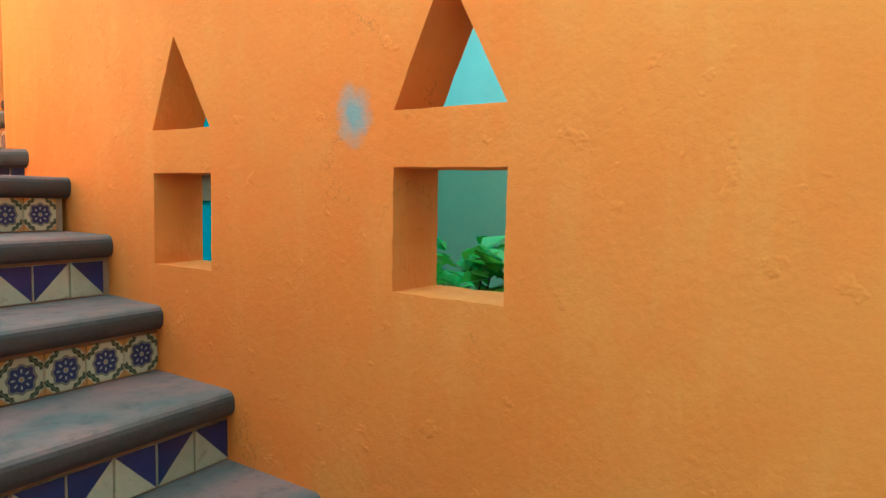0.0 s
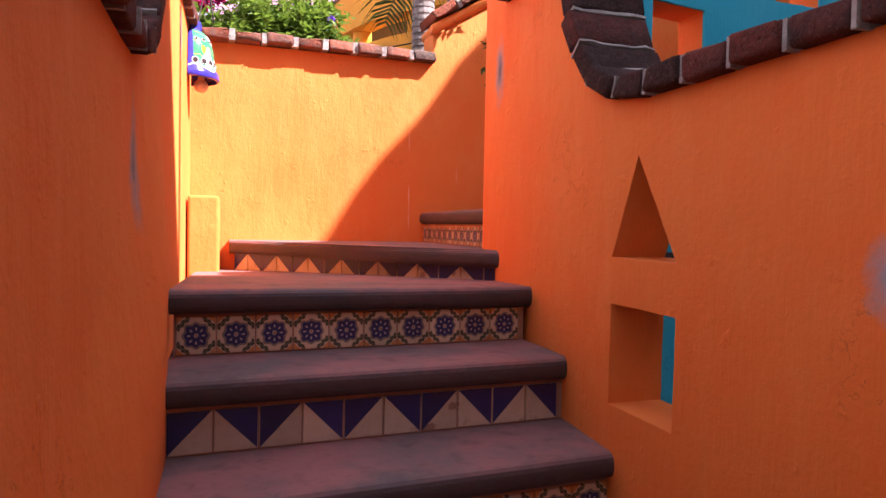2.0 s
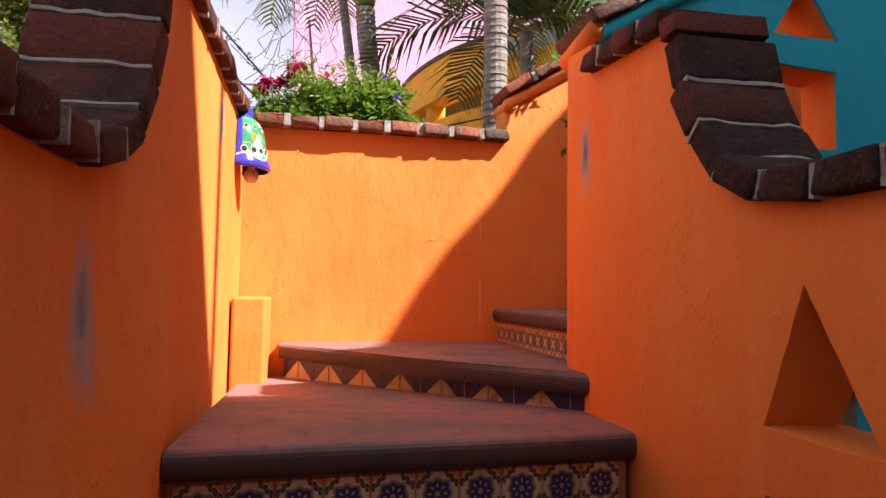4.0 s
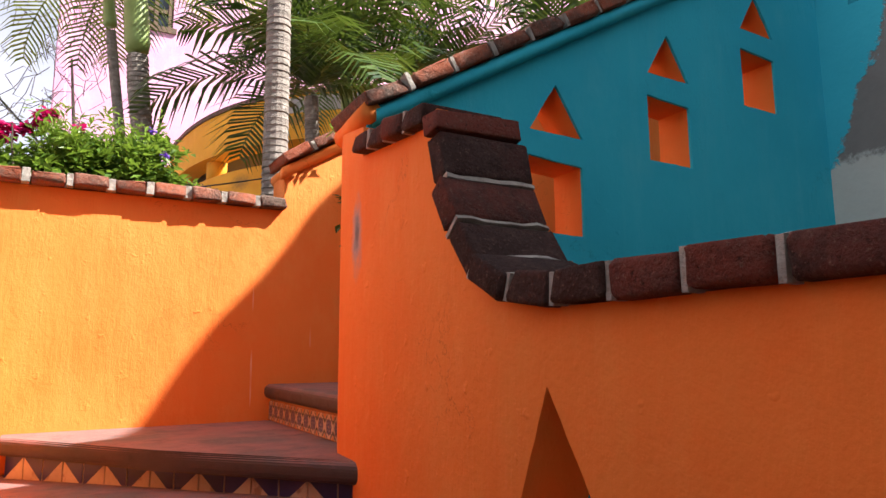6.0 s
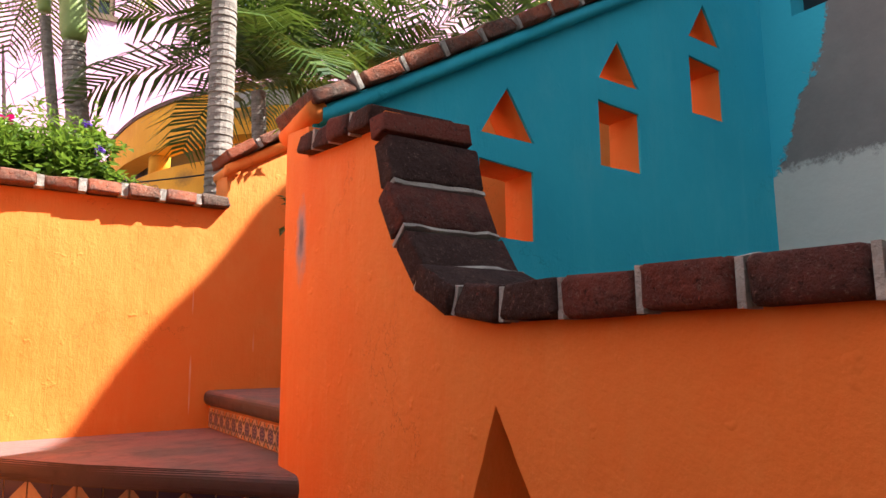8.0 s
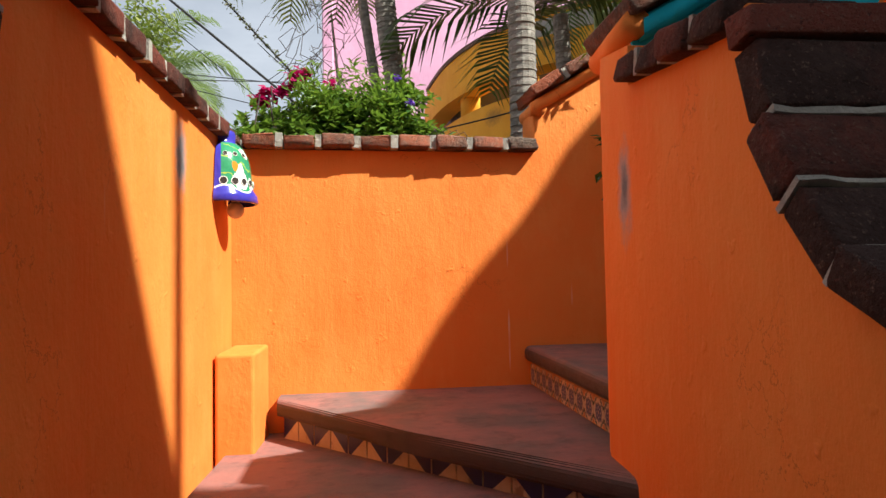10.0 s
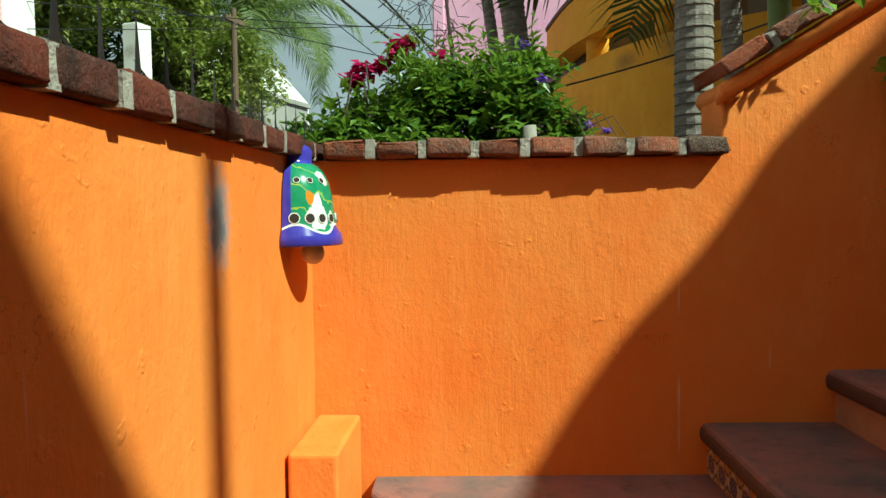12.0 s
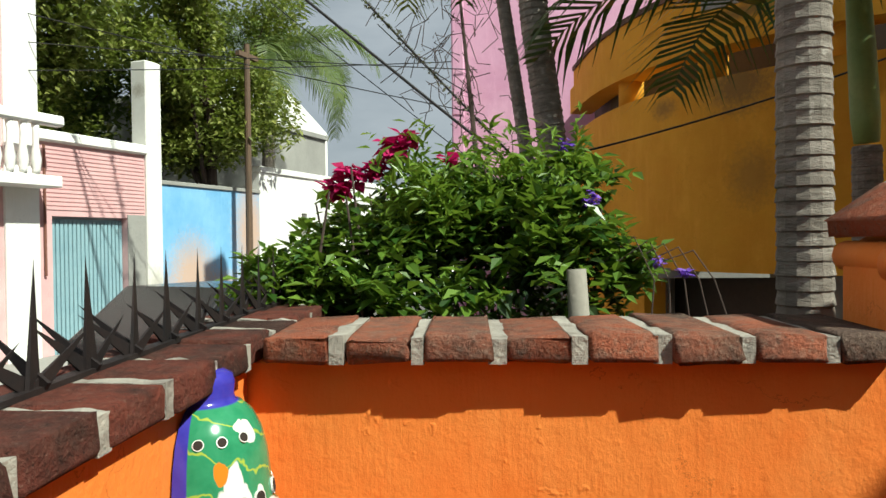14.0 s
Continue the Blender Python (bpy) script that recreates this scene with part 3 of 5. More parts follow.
cop_left = thing("coping", "dark brick coping swooping up along the street wall", "coping", "brick copings", kind="structure")
lc = lambda y: lx(y) - 0.082
path = [(lc(0.98), 0.98, 1.57), (lc(1.6), 1.6, 1.573)] + [(lc(y), y, z) for y, z in LSWOOP] + [(lc(2.5), 2.508, street_top(2.508))]
L_ALL = sum((Vector(q) - Vector(p)).length for p, q in zip(path, path[1:]))
coping(cop_left, path, (1, 0, 0), start=L_ALL - int(L_ALL / 0.130) * 0.130, seed=3, length=0.82, gap=0.0032)
cop_left2 = thing("coping", "dark brick coping on the high street wall", "coping", "brick copings", kind="structure")
coping(cop_left2, [(lc(2.51), 2.515, street_top(2.515)), (lc(5.1), 5.10, street_top(5.10))], (1, 0, 0), pitch=0.157, seed=4, length=0.82, gap=0.010)

cop_end = thing("coping", "worn red brick coping along the landing wall", "coping", "brick copings", kind="structure")
A = Vector((CORNER[0], CORNER[1], 2.180)) + E_OUT * 0.112
coping(cop_end, [A + E_DIR * 0.035, A + E_DIR * 1.29], E_OUT, pitch=0.1567, seed=5, length=1.20, bricks=WORN, gap=0.012)

cop_blue = thing("coping", "worn brick coping climbing the turquoise wall", "coping", "brick copings", kind="structure")
coping(cop_blue, [(1.285, 3.130, 2.222), (3.75, 3.130, 2.182 + SL * 2.535)], (0, 1, 0), pitch=0.185, seed=6, length=1.1, bricks=WORN, gap=0.006)
cop_far = thing("coping", "worn brick coping climbing beside the upper flight", "coping", "brick copings", kind="structure")
p0 = Vector((CORNER[0], CORNER[1], 0)) + E_DIR * 1.255 + E_OUT * 0.085
coping(cop_far, [p0 + Vector((0, 0, 2.40)), p0 + E_DIR * 2.5 + Vector((0, 0, 2.40 + 2.5 * FAR_SL))], E_OUT, pitch=0.185, seed=7, bricks=WORN, gap=0.008)

# moulding under the climbing copings
for name, mat, m, w in (("moulding_turquoise", BLUE, frame_of((1.325, 3.020, 2.212), (1, 0, SL), (0, 0, 1)), 2.9), ("moulding_orange", ORANGE, frame_of((*(p0 - E_OUT * 0.092).xy, 2.360), (E_DIR.x, E_DIR.y, FAR_SL), (0, 0, 1)), 2.9)):
    bm = bmesh.new()
    r = bmesh.ops.create_cone(bm, cap_ends=True, segments=12, radius1=0.031, radius2=0.031, depth=w)
    bmesh.ops.transform(bm, matrix=m @ Matrix.Translation((w / 2, 0, 0)) @ Matrix.Rotation(math.pi / 2, 4, "Y"), verts=r["verts"])
    structure(part(name, bm, mat, smooth=True), "rounded painted moulding under the coping", "moulding")

# the mouldings turn across the ends of both climbing walls
for name, a, b in (("moulding_end", (1.308, 2.998, 2.222), (1.330, 3.300, 2.222)), ("moulding_end", tuple((p0 - E_OUT * 0.10 + E_DIR * 0.04).xy) + (2.372,), tuple((p0 + E_OUT * 0.12 + E_DIR * 0.04).xy) + (2.372,))):
    bm = bmesh.new()
    d = Vector(b) - Vector(a)
    r = bmesh.ops.create_cone(bm, cap_ends=True, segments=12, radius1=0.034, radius2=0.034, depth=d.length)
    bmesh.ops.transform(bm, matrix=Matrix.Translation((Vector(a) + Vector(b)) / 2) @ d.to_track_quat("Z", "Y").to_matrix().to_4x4(), verts=r["verts"])
    structure(part(name, bm, ORANGE, smooth=True), "rounded orange moulding across the wall's end", "moulding")

# ---------------------------------------------------------------- the house that closes the court
HX = 3.72
# unseen top of the house wall, falling towards the upper flight, outlined to cast the shade edges
SHADOW_OUTLINE = [(3.27, 4.83), (3.20, 4.86), (3.08, 4.895), (3.0, 4.86), (2.93, 4.85), (2.80, 4.885), (2.70, 4.87), (2.60, 4.81), (2.45, 4.85), (1.90, 5.02), (1.66, 5.10), (1.48, 5.32), (1.35, 5.58), (0.78, 6.55), (0.35, 7.3)]
bm = bmesh.new()
slab(bm, [(-6, -0.6), (3.27, -0.6), *SHADOW_OUTLINE, (-6, 7.3)], [[(2.05, 3.14), (2.87, 3.13), (2.87, 3.75), (2.05, 3.75)]], 0.25, frame_of((HX, 0, 0), (0, 1, 0), (0, 0, 1)))
structure(part("wall_house", bm, HOUSE_WALL), "patched grey plaster house wall with flaking turquoise paint", "wall")
# out-of-view wall added so the upper flight lies in shade
bm = bmesh.new()
box(bm, 5.2, 5.5, 2.3, 5.2, 0.5, 6.70)
structure(part("sun_block_wall", bm, PLASTER), "unseen plain plaster wall added to keep sun off the upper flight", "wall")
bm = bmesh.new()
box(bm, HX + 0.25, 10, -6, 3.2, 4.5, 4.72)
structure(part("roof_house", bm, CONCRETE), "flat concrete roof of the house", "roof")
bm = bmesh.new()
box(bm, 1.37, HX, -1.6, 3.04, -0.6, 0.25)
structure(part("court_floor", bm, SOIL), "planted soil of the small court", "ground")

# ground, one sheet with the sunken stair let into it
bm = bmesh.new()
slab(bm, [(-900, -900), (900, -900), (900, 900), (-900, 900)], [[(-7.0, -6.0), (3.9, -6.0), (3.9, 4.40), (0.03, 4.40), (0.03, 1.0), (-7.0, 1.0)]], 0.3, Matrix.Translation((0, 0, 0.2)))
structure(part("ground", bm, GROUND), "dusty grey asphalt street", "ground")

# dark pane standing in for the unlit room behind the opening
bm = bmesh.new()
box(bm, HX + 0.12, HX + 0.14, 2.0, 2.9, 3.1, 3.8)
structure(part("window_1", bm, plain("unlit_window", (0.02, 0.025, 0.03), 0.15)), "dark window in the grey house wall", "window")
# unseen pole, set on the sun's line to shadow the street wall
bm = bmesh.new()
r = bmesh.ops.create_cone(bm, cap_ends=True, segments=12, radius1=0.040, radius2=0.040, depth=3.0)
bmesh.ops.translate(bm, vec=(3.85, 1.30, 6.74), verts=r["verts"])
structure(part("shadow_pole", bm, CONCRETE, smooth=True), "unseen upright pole added to cast a narrow shadow on the street wall", "pipe")

# ---------------------------------------------------------------- riser tiles
def flower_tile_material():
    m, nt, b = material("painted_flower_tile")
    co = nt.nodes.new("ShaderNodeSeparateXYZ")
    nt.links.new(nt.nodes.new("ShaderNodeTexCoord").outputs["Object"], co.inputs[0])
    u = maths(nt, "MULTIPLY", co.outputs["X"], 2.0)
    v = maths(nt, "MULTIPLY", co.outputs["Z"], 2.0)
    wob = maths(nt, "MULTIPLY", maths(nt, "SUBTRACT", noise_of(nt, 60, 3, 0.6), 0.5), 0.10)
    r = maths(nt, "ADD", maths(nt, "SQRT", maths(nt, "ADD", maths(nt, "MULTIPLY", u, u), maths(nt, "MULTIPLY", v, v))), wob)
    th = maths(nt, "ARCTAN2", v, u)
    c8 = maths(nt, "COSINE", maths(nt, "MULTIPLY", th, 8.0))
    c4 = maths(nt, "COSINE", maths(nt, "MULTIPLY", th, 4.0))
    au, av = maths(nt, "ABSOLUTE", u), maths(nt, "ABSOLUTE", v)
    diag = maths(nt, "ADD", maths(nt, "ADD", au, av), wob)

    def less(a, limit, soft=0.03):
        return maths(nt, "SUBTRACT", 1.0, ramp(nt, a, limit - soft, limit + soft))

    def band(a, centre, half):
        return less(maths(nt, "ABSOLUTE", maths(nt, "SUBTRACT", a, centre)), half)

    info = nt.nodes.new("ShaderNodeObjectInfo").outputs["Random"]
    col = mix(nt, noise_of(nt, 25, 3), (0.56, 0.44, 0.29), (0.46, 0.35, 0.22))
    col = mix(nt, maths(nt, "SUBTRACT", 1.0, less(diag, 1.55)), col, (0.50, 0.20, 0.05))
    leaf = maths(nt, "MULTIPLY", band(maths(nt, "ADD", diag, maths(nt, "MULTIPLY", maths(nt, "SINE", maths(nt, "MULTIPLY", maths(nt, "SUBTRACT", au, av), 14.0)), 0.05)), 1.30, 0.15), less(maths(nt, "ABSOLUTE", maths(nt, "SUBTRACT", au, av)), 0.62))
    col = mix(nt, leaf, col, (0.018, 0.030, 0.014))
    vein = maths(nt, "MULTIPLY", band(diag, 1.30, 0.025), 0.8)
    col = mix(nt, vein, col, (0.25, 0.20, 0.10))
    edge = maths(nt, "ADD", maths(nt, "ADD", 0.60, maths(nt, "MULTIPLY", c4, -0.03)), maths(nt, "MULTIPLY", c8, 0.05))
    flower = less(maths(nt, "SUBTRACT", r, edge), 0.0)
    rim = band(maths(nt, "SUBTRACT", r, edge), 0.05, 0.03)
    col = mix(nt, rim, col, (0.06, 0.05, 0.04))
    col = mix(nt, flower, col, (0.016, 0.018, 0.085))
    petal = maths(nt, "MULTIPLY", band(r, 0.36, 0.075), ramp(nt, c8, 0.55, 0.75))
    col = mix(nt, petal, col, (0.44, 0.38, 0.33))
    col = mix(nt, less(r, 0.11), col, (0.46, 0.40, 0.33))
    col = mix(nt, less(r, 0.07), col, (0.30, 0.12, 0.03))
    h = nt.nodes.new("ShaderNodeHueSaturation")
    nt.links.new(col, h.inputs["Color"])
    nt.links.new(maths(nt, "ADD", 0.8, maths(nt, "MULTIPLY", info, 0.4)), h.inputs["Value"])
    nt.links.new(h.outputs[0], b.inputs["Base Color"])
    b.inputs["Roughness"].default_value = 0.28
    return m


FLOWER = flower_tile_material()
NAVY = surface("navy_glaze", (0.014, 0.016, 0.075), (0.022, 0.022, 0.11), 0.35, 8, 40, 0.0, vary=0.5)
CREAM = surface("cream_glaze", (0.50, 0.40, 0.28), (0.42, 0.32, 0.21), 0.35, 10, 60, 0.0, speck=(0.16, 0.07, 0.04), vary=0.3)


def tile_mesh(kind):
    """A tile of unit width and height, its face towards -y."""
    bm = bmesh.new()
    f, k = 0.47, 0.49
    front = [bm.verts.new((x * f, -0.04, z * f)) for x, z in ((-1, -1), (1, -1), (1, 1), (-1, 1))]
    back = [bm.verts.new((x * k, 0.04, z * k)) for x, z in ((-1, -1), (1, -1), (1, 1), (-1, 1))]
    for i in range(4):
        j = (i + 1) % 4
        bm.faces.new((back[i], back[j], front[j], front[i]))
    if kind == 0:
        bm.faces.new(front)
        return finish(bm, FLOWER)
    a, b, c, d = front
    if kind == 1:
        lo, hi = bm.faces.new((a, b, c)), bm.faces.new((a, c, d))
    else:
        lo, hi = bm.faces.new((a, b, d)), bm.faces.new((b, c, d))
    hi.material_index = 1
    me = finish(bm, [CREAM, NAVY])
    return me


TILES = [tile_mesh(k) for k in range(3)]


def tile_row(a, b, height, flowers, width=0.1035, thick=0.1):
    d = b - a
    n = max(1, round(d.length / width))
    w = d.length / n
    h = min(width, height) * 1.0
    ux = d.normalized()
    m = Matrix((ux, Vector((-ux.y, ux.x, 0)), Vector((0, 0, 1)))).transposed().to_4x4()
    for i in range(n):
        q = m @ Matrix.Diagonal((w, thick, h, 1))
        q.translation = a + ux * w * (i + 0.5) + Vector((ux.y, -ux.x, 0)) * 0.001 + Vector((0, 0, h / 2 + 0.002))
        piece("riser_tile", TILES[0] if flowers else TILES[1 + i % 2], q, flight)


for i, (a, b, h) in enumerate(RISERS):
    last = i == len(RISERS) - 1
    if last:
        tile_row(a, b, h, True, 0.088)
    else:
        tile_row(a, b, h, i % 2 == 1, 0.1035)

# ---------------------------------------------------------------- builders for plants, tubes and bars
def from_lists(name, verts, faces, mats, parent=None, label="", kind="", smooth=False):
    me = bpy.data.meshes.new("mesh")
    me.from_pydata(verts, [], faces)
    for m in (mats if isinstance(mats, (list, tuple)) else [mats]):
        me.materials.append(m)
    if smooth:
        me.polygons.foreach_set("use_smooth", [True] * len(me.polygons))
    me.update()
    ob = new(name, me)
    if parent:
        ob.parent = parent
        ob.matrix_parent_inverse = Matrix.Translation(parent.location).inverted() if parent.parent is None else Matrix()
    return tagged(ob, label, kind=kind)


def tube(bm, pts, radii, seg=8):
    """A tube along points, its radius at each point given."""
    pts = [Vector(p) for p in pts]
    rings = []
    for i, p in enumerate(pts):
        d = (pts[min(i + 1, len(pts) - 1)] - pts[max(i - 1, 0)]).normalized()
        a = d.cross(Vector((0, 1, 0) if abs(d.y) < 0.9 else (1, 0, 0))).normalized()
        b = d.cross(a)
        r = radii[i] if isinstance(radii, (list, tuple)) else radii
        rings.append([bm.verts.new(p + (a * math.cos(t) + b * math.sin(t)) * r) for t in [2 * math.pi * k / seg for k in range(seg)]])
    for s, t in zip(rings, rings[1:]):
        for k in range(seg):
            bm.faces.new((s[k], s[(k + 1) % seg], t[(k + 1) % seg], t[k]))
    bm.faces.new(rings[0][::-1]), bm.faces.new(rings[-1])


def leaves(points, size, seed, aspect=0.45, droop=0.3):
    """Small folded leaves at the points, turned every way."""
    r = random.Random(seed)
    verts, faces = [], []
    for p in points:
        a = r.uniform(0, 2 * math.pi)
        e = r.uniform(-0.6, 0.9) - droop
        d = Vector((math.cos(a) * math.cos(e), math.sin(a) * math.cos(e), math.sin(e)))
        side = d.cross(Vector((r.uniform(-0.5, 0.5), r.uniform(-0.5, 0.5), 1))).normalized()
        up = side.cross(d)
        s = size * r.uniform(0.6, 1.35)
        p = Vector(p)
        i = len(verts)
        verts += [p, p + d * s * 0.45 + side * s * aspect * 0.5 + up * s * 0.08, p + d * s - up * s * 0.1, p + d * s * 0.45 - side * s * aspect * 0.5 + up * s * 0.08]
        faces += [(i, i + 1, i + 2), (i, i + 2, i + 3)]
    return verts, faces


def clumps(centres, n, spread, seed):
    r = random.Random(seed)
    out = []
    for (c, k) in centres:
        for _ in range(int(n * k * k)):
            v = Vector((r.gauss(0, 1), r.gauss(0, 1), r.gauss(0, 1)))
            v = v.normalized() * (r.random() ** 0.45) * spread * k
            out.append(Vector(c) + v)
    return out


def frond(verts, faces, base, azimuth, rise, length, droop, pairs, leaf, width, seed):
    """A feather palm leaf: an arched rib with leaflets hanging on both sides."""
    r = random.Random(seed)
    h = Vector((math.cos(azimuth), math.sin(azimuth), 0))
    pts = []
    p, e = Vector(base), rise
    n = 14
    for i in range(n + 1):
        pts.append(p.copy())
        p = p + (h * math.cos(e) + Vector((0, 0, math.sin(e)))) * (length / n)
        e -= droop / n * (0.6 + 0.8 * i / n)
    side = Vector((-h.y, h.x, 0))
    for a, b, t in zip(pts, pts[1:], range(n)):
        w = 0.010 * (1 - t / n) + 0.003
        i = len(verts)
        verts += [a + side * w, a - side * w, b - side * w, b + side * w]
        faces.append((i, i + 1, i + 2, i + 3))
    for k in range(pairs):
        f = (k + 0.7) / pairs
        x = f * n
        i0 = min(int(x), n - 1)
        q = pts[i0].lerp(pts[i0 + 1], x - i0)
        d = (pts[i0 + 1] - pts[i0]).normalized()
        up = side.cross(d)
        up = up if up.z > 0 else -up
        l = leaf * (0.35 + 1.3 * math.sin(math.pi * min(1.0, 0.12 + f * 0.86)) ** 0.8) * 0.75 * r.uniform(0.85, 1.12)
        for sgn in (1, -1):
            dirn = (side * sgn * 0.82 + d * 0.62 + up * r.uniform(0.0, 0.22)).normalized()
            mid = q + dirn * l * 0.5
            tip = q + dirn * l * 0.93 + Vector((0, 0, -0.34 * l * r.uniform(0.5, 1.4)))
            wv = d * width
            i = len(verts)
            verts += [q - wv * 0.5, q + wv * 0.5, mid + wv * 0.6, mid - wv * 0.6, tip]
            faces += [(i, i + 1, i + 2, i + 3), (i + 3, i + 2, i + 4)]


def palm_trunk(pts, r0, r1, seed, ring=0.042):
    """A ringed palm stem along a bent line."""
    r = random.Random(seed)
    pts = [Vector(p) for p in pts]
    total = sum((q - p).length for p, q in zip(pts, pts[1:]))
    n = int(total / ring)
    path, radii = [], []
    for i in range(n):
        for k, (f, g) in enumerate(((0.0, 1.03), (0.45, 0.99), (0.88, 0.965))):
            p, d = lerp_path(pts, min(total * 0.9999, (i + f) * ring))
            rad = (r0 + (r1 - r0) * (i / n)) * g * r.uniform(0.975, 1.025)
            path.append(p)
            radii.append(rad)
    bm = bmesh.new()
    tube(bm, path, radii, 14)
    return bm


PALM_GREEN = leaf_material("palm_leaf", (0.018, 0.046, 0.011), (0.085, 0.135, 0.03), 0.15, 0.30)
PALM_YELLOW = leaf_material("sunny_palm_leaf", (0.12, 0.14, 0.035), (0.20, 0.19, 0.05), 0.35, 0.5)
BUSH_GREEN = leaf_material("shrub_leaf", (0.030, 0.085, 0.013), (0.19, 0.31, 0.045), 0.4, 0.32)
# darker copy of the shrub green, with the hedge's inner shade put into it
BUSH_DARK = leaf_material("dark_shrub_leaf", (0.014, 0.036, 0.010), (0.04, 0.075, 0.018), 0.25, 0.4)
COURT_LEAF = leaf_material("glossy_court_leaf", (0.13, 0.25, 0.03), (0.30, 0.48, 0.06), 0.35, 0.3)
# darker tree green for the rear trees, shade put into the leaf colour
TREE_SHADE = leaf_material("shaded_tree_leaf", (0.05, 0.085, 0.02), (0.11, 0.15, 0.035), 0.35, 0.5)
TREE_GREEN = leaf_material("tree_leaf", (0.14, 0.18, 0.035), (0.32, 0.33, 0.09), 0.4, 0.5)
MAGENTA = leaf_material("magenta_bract", (0.40, 0.004, 0.085), (0.58, 0.010, 0.16), 0.35, 0.6, (0.55, 0.006, 0.12))
VIOLET = leaf_material("violet_petal", (0.14, 0.05, 0.45), (0.26, 0.12, 0.62), 0.3, 0.6, (0.2, 0.06, 0.5))
TRUNK = surface("palm_bark", (0.30, 0.26, 0.22), (0.15, 0.125, 0.10), 0.9, 9, 60, 0.010, speck=(0.42, 0.38, 0.33), stretch=(1, 1, 3))
SHAFT = surface("green_crownshaft", (0.22, 0.31, 0.08), (0.29, 0.36, 0.11), 0.5, 3, 30, 0.001)
WOOD = surface("weathered_wood", (0.14, 0.085, 0.05), (0.09, 0.06, 0.04), 0.85, 5, 50, 0.004, stretch=(4, 4, 0.5))
IRON = surface("rusty_black_iron", (0.018, 0.015, 0.016), (0.035, 0.022, 0.02), 0.6, 12, 80, 0.001, metal=0.4)
CABLE = plain("black_cable", (0.015, 0.015, 0.015), 0.6)
TWIG = surface("dry_twig", (0.09, 0.06, 0.045), (0.06, 0.04, 0.035), 0.9, 8, 60, 0.0)
YELLOW = painted_stucco("ochre_limewash", (0.60, 0.27, 0.020), (0.68, 0.34, 0.03), [(2.85, 9.3, 3.78, 0.40, 0.28, 0.75), (2.4, 10.0, 3.7, 0.2, 0.12, 0.6), (2.95, 9.2, 2.95, 0.26, 0.3, 0.45), (2.9, 9.2, 4.40, 0.5, 0.08, 0.7)], (0.13, 0.085, 0.04))
PINK = painted_stucco("pink_limewash", (0.60, 0.30, 0.44), (0.68, 0.38, 0.52))
ROSE = painted_stucco("rose_limewash", (0.62, 0.36, 0.36), (0.68, 0.43, 0.42))
WHITE = painted_stucco("white_limewash", (0.72, 0.70, 0.65), (0.80, 0.78, 0.74))
SKYBLUE = painted_stucco("sky_blue_mural", (0.16, 0.38, 0.62), (0.24, 0.47, 0.70), [(-5.35, 16.1, 1.7, 0.75, 0.9, 0.9), (-4.85, 17.9, 2.6, 0.65, 1.3, 0.9), (-5.1, 17.0, 1.3, 0.9, 0.5, 0.9), (-5.5, 15.5, 1.2, 0.5, 0.6, 0.8)], (0.55, 0.36, 0.25))
STEEL_DOOR = surface("pale_blue_steel", (0.22, 0.35, 0.40), (0.28, 0.42, 0.46), 0.6, 2, 30, 0.0)
GLASS = plain("dark_glass", (0.02, 0.03, 0.035), 0.08)

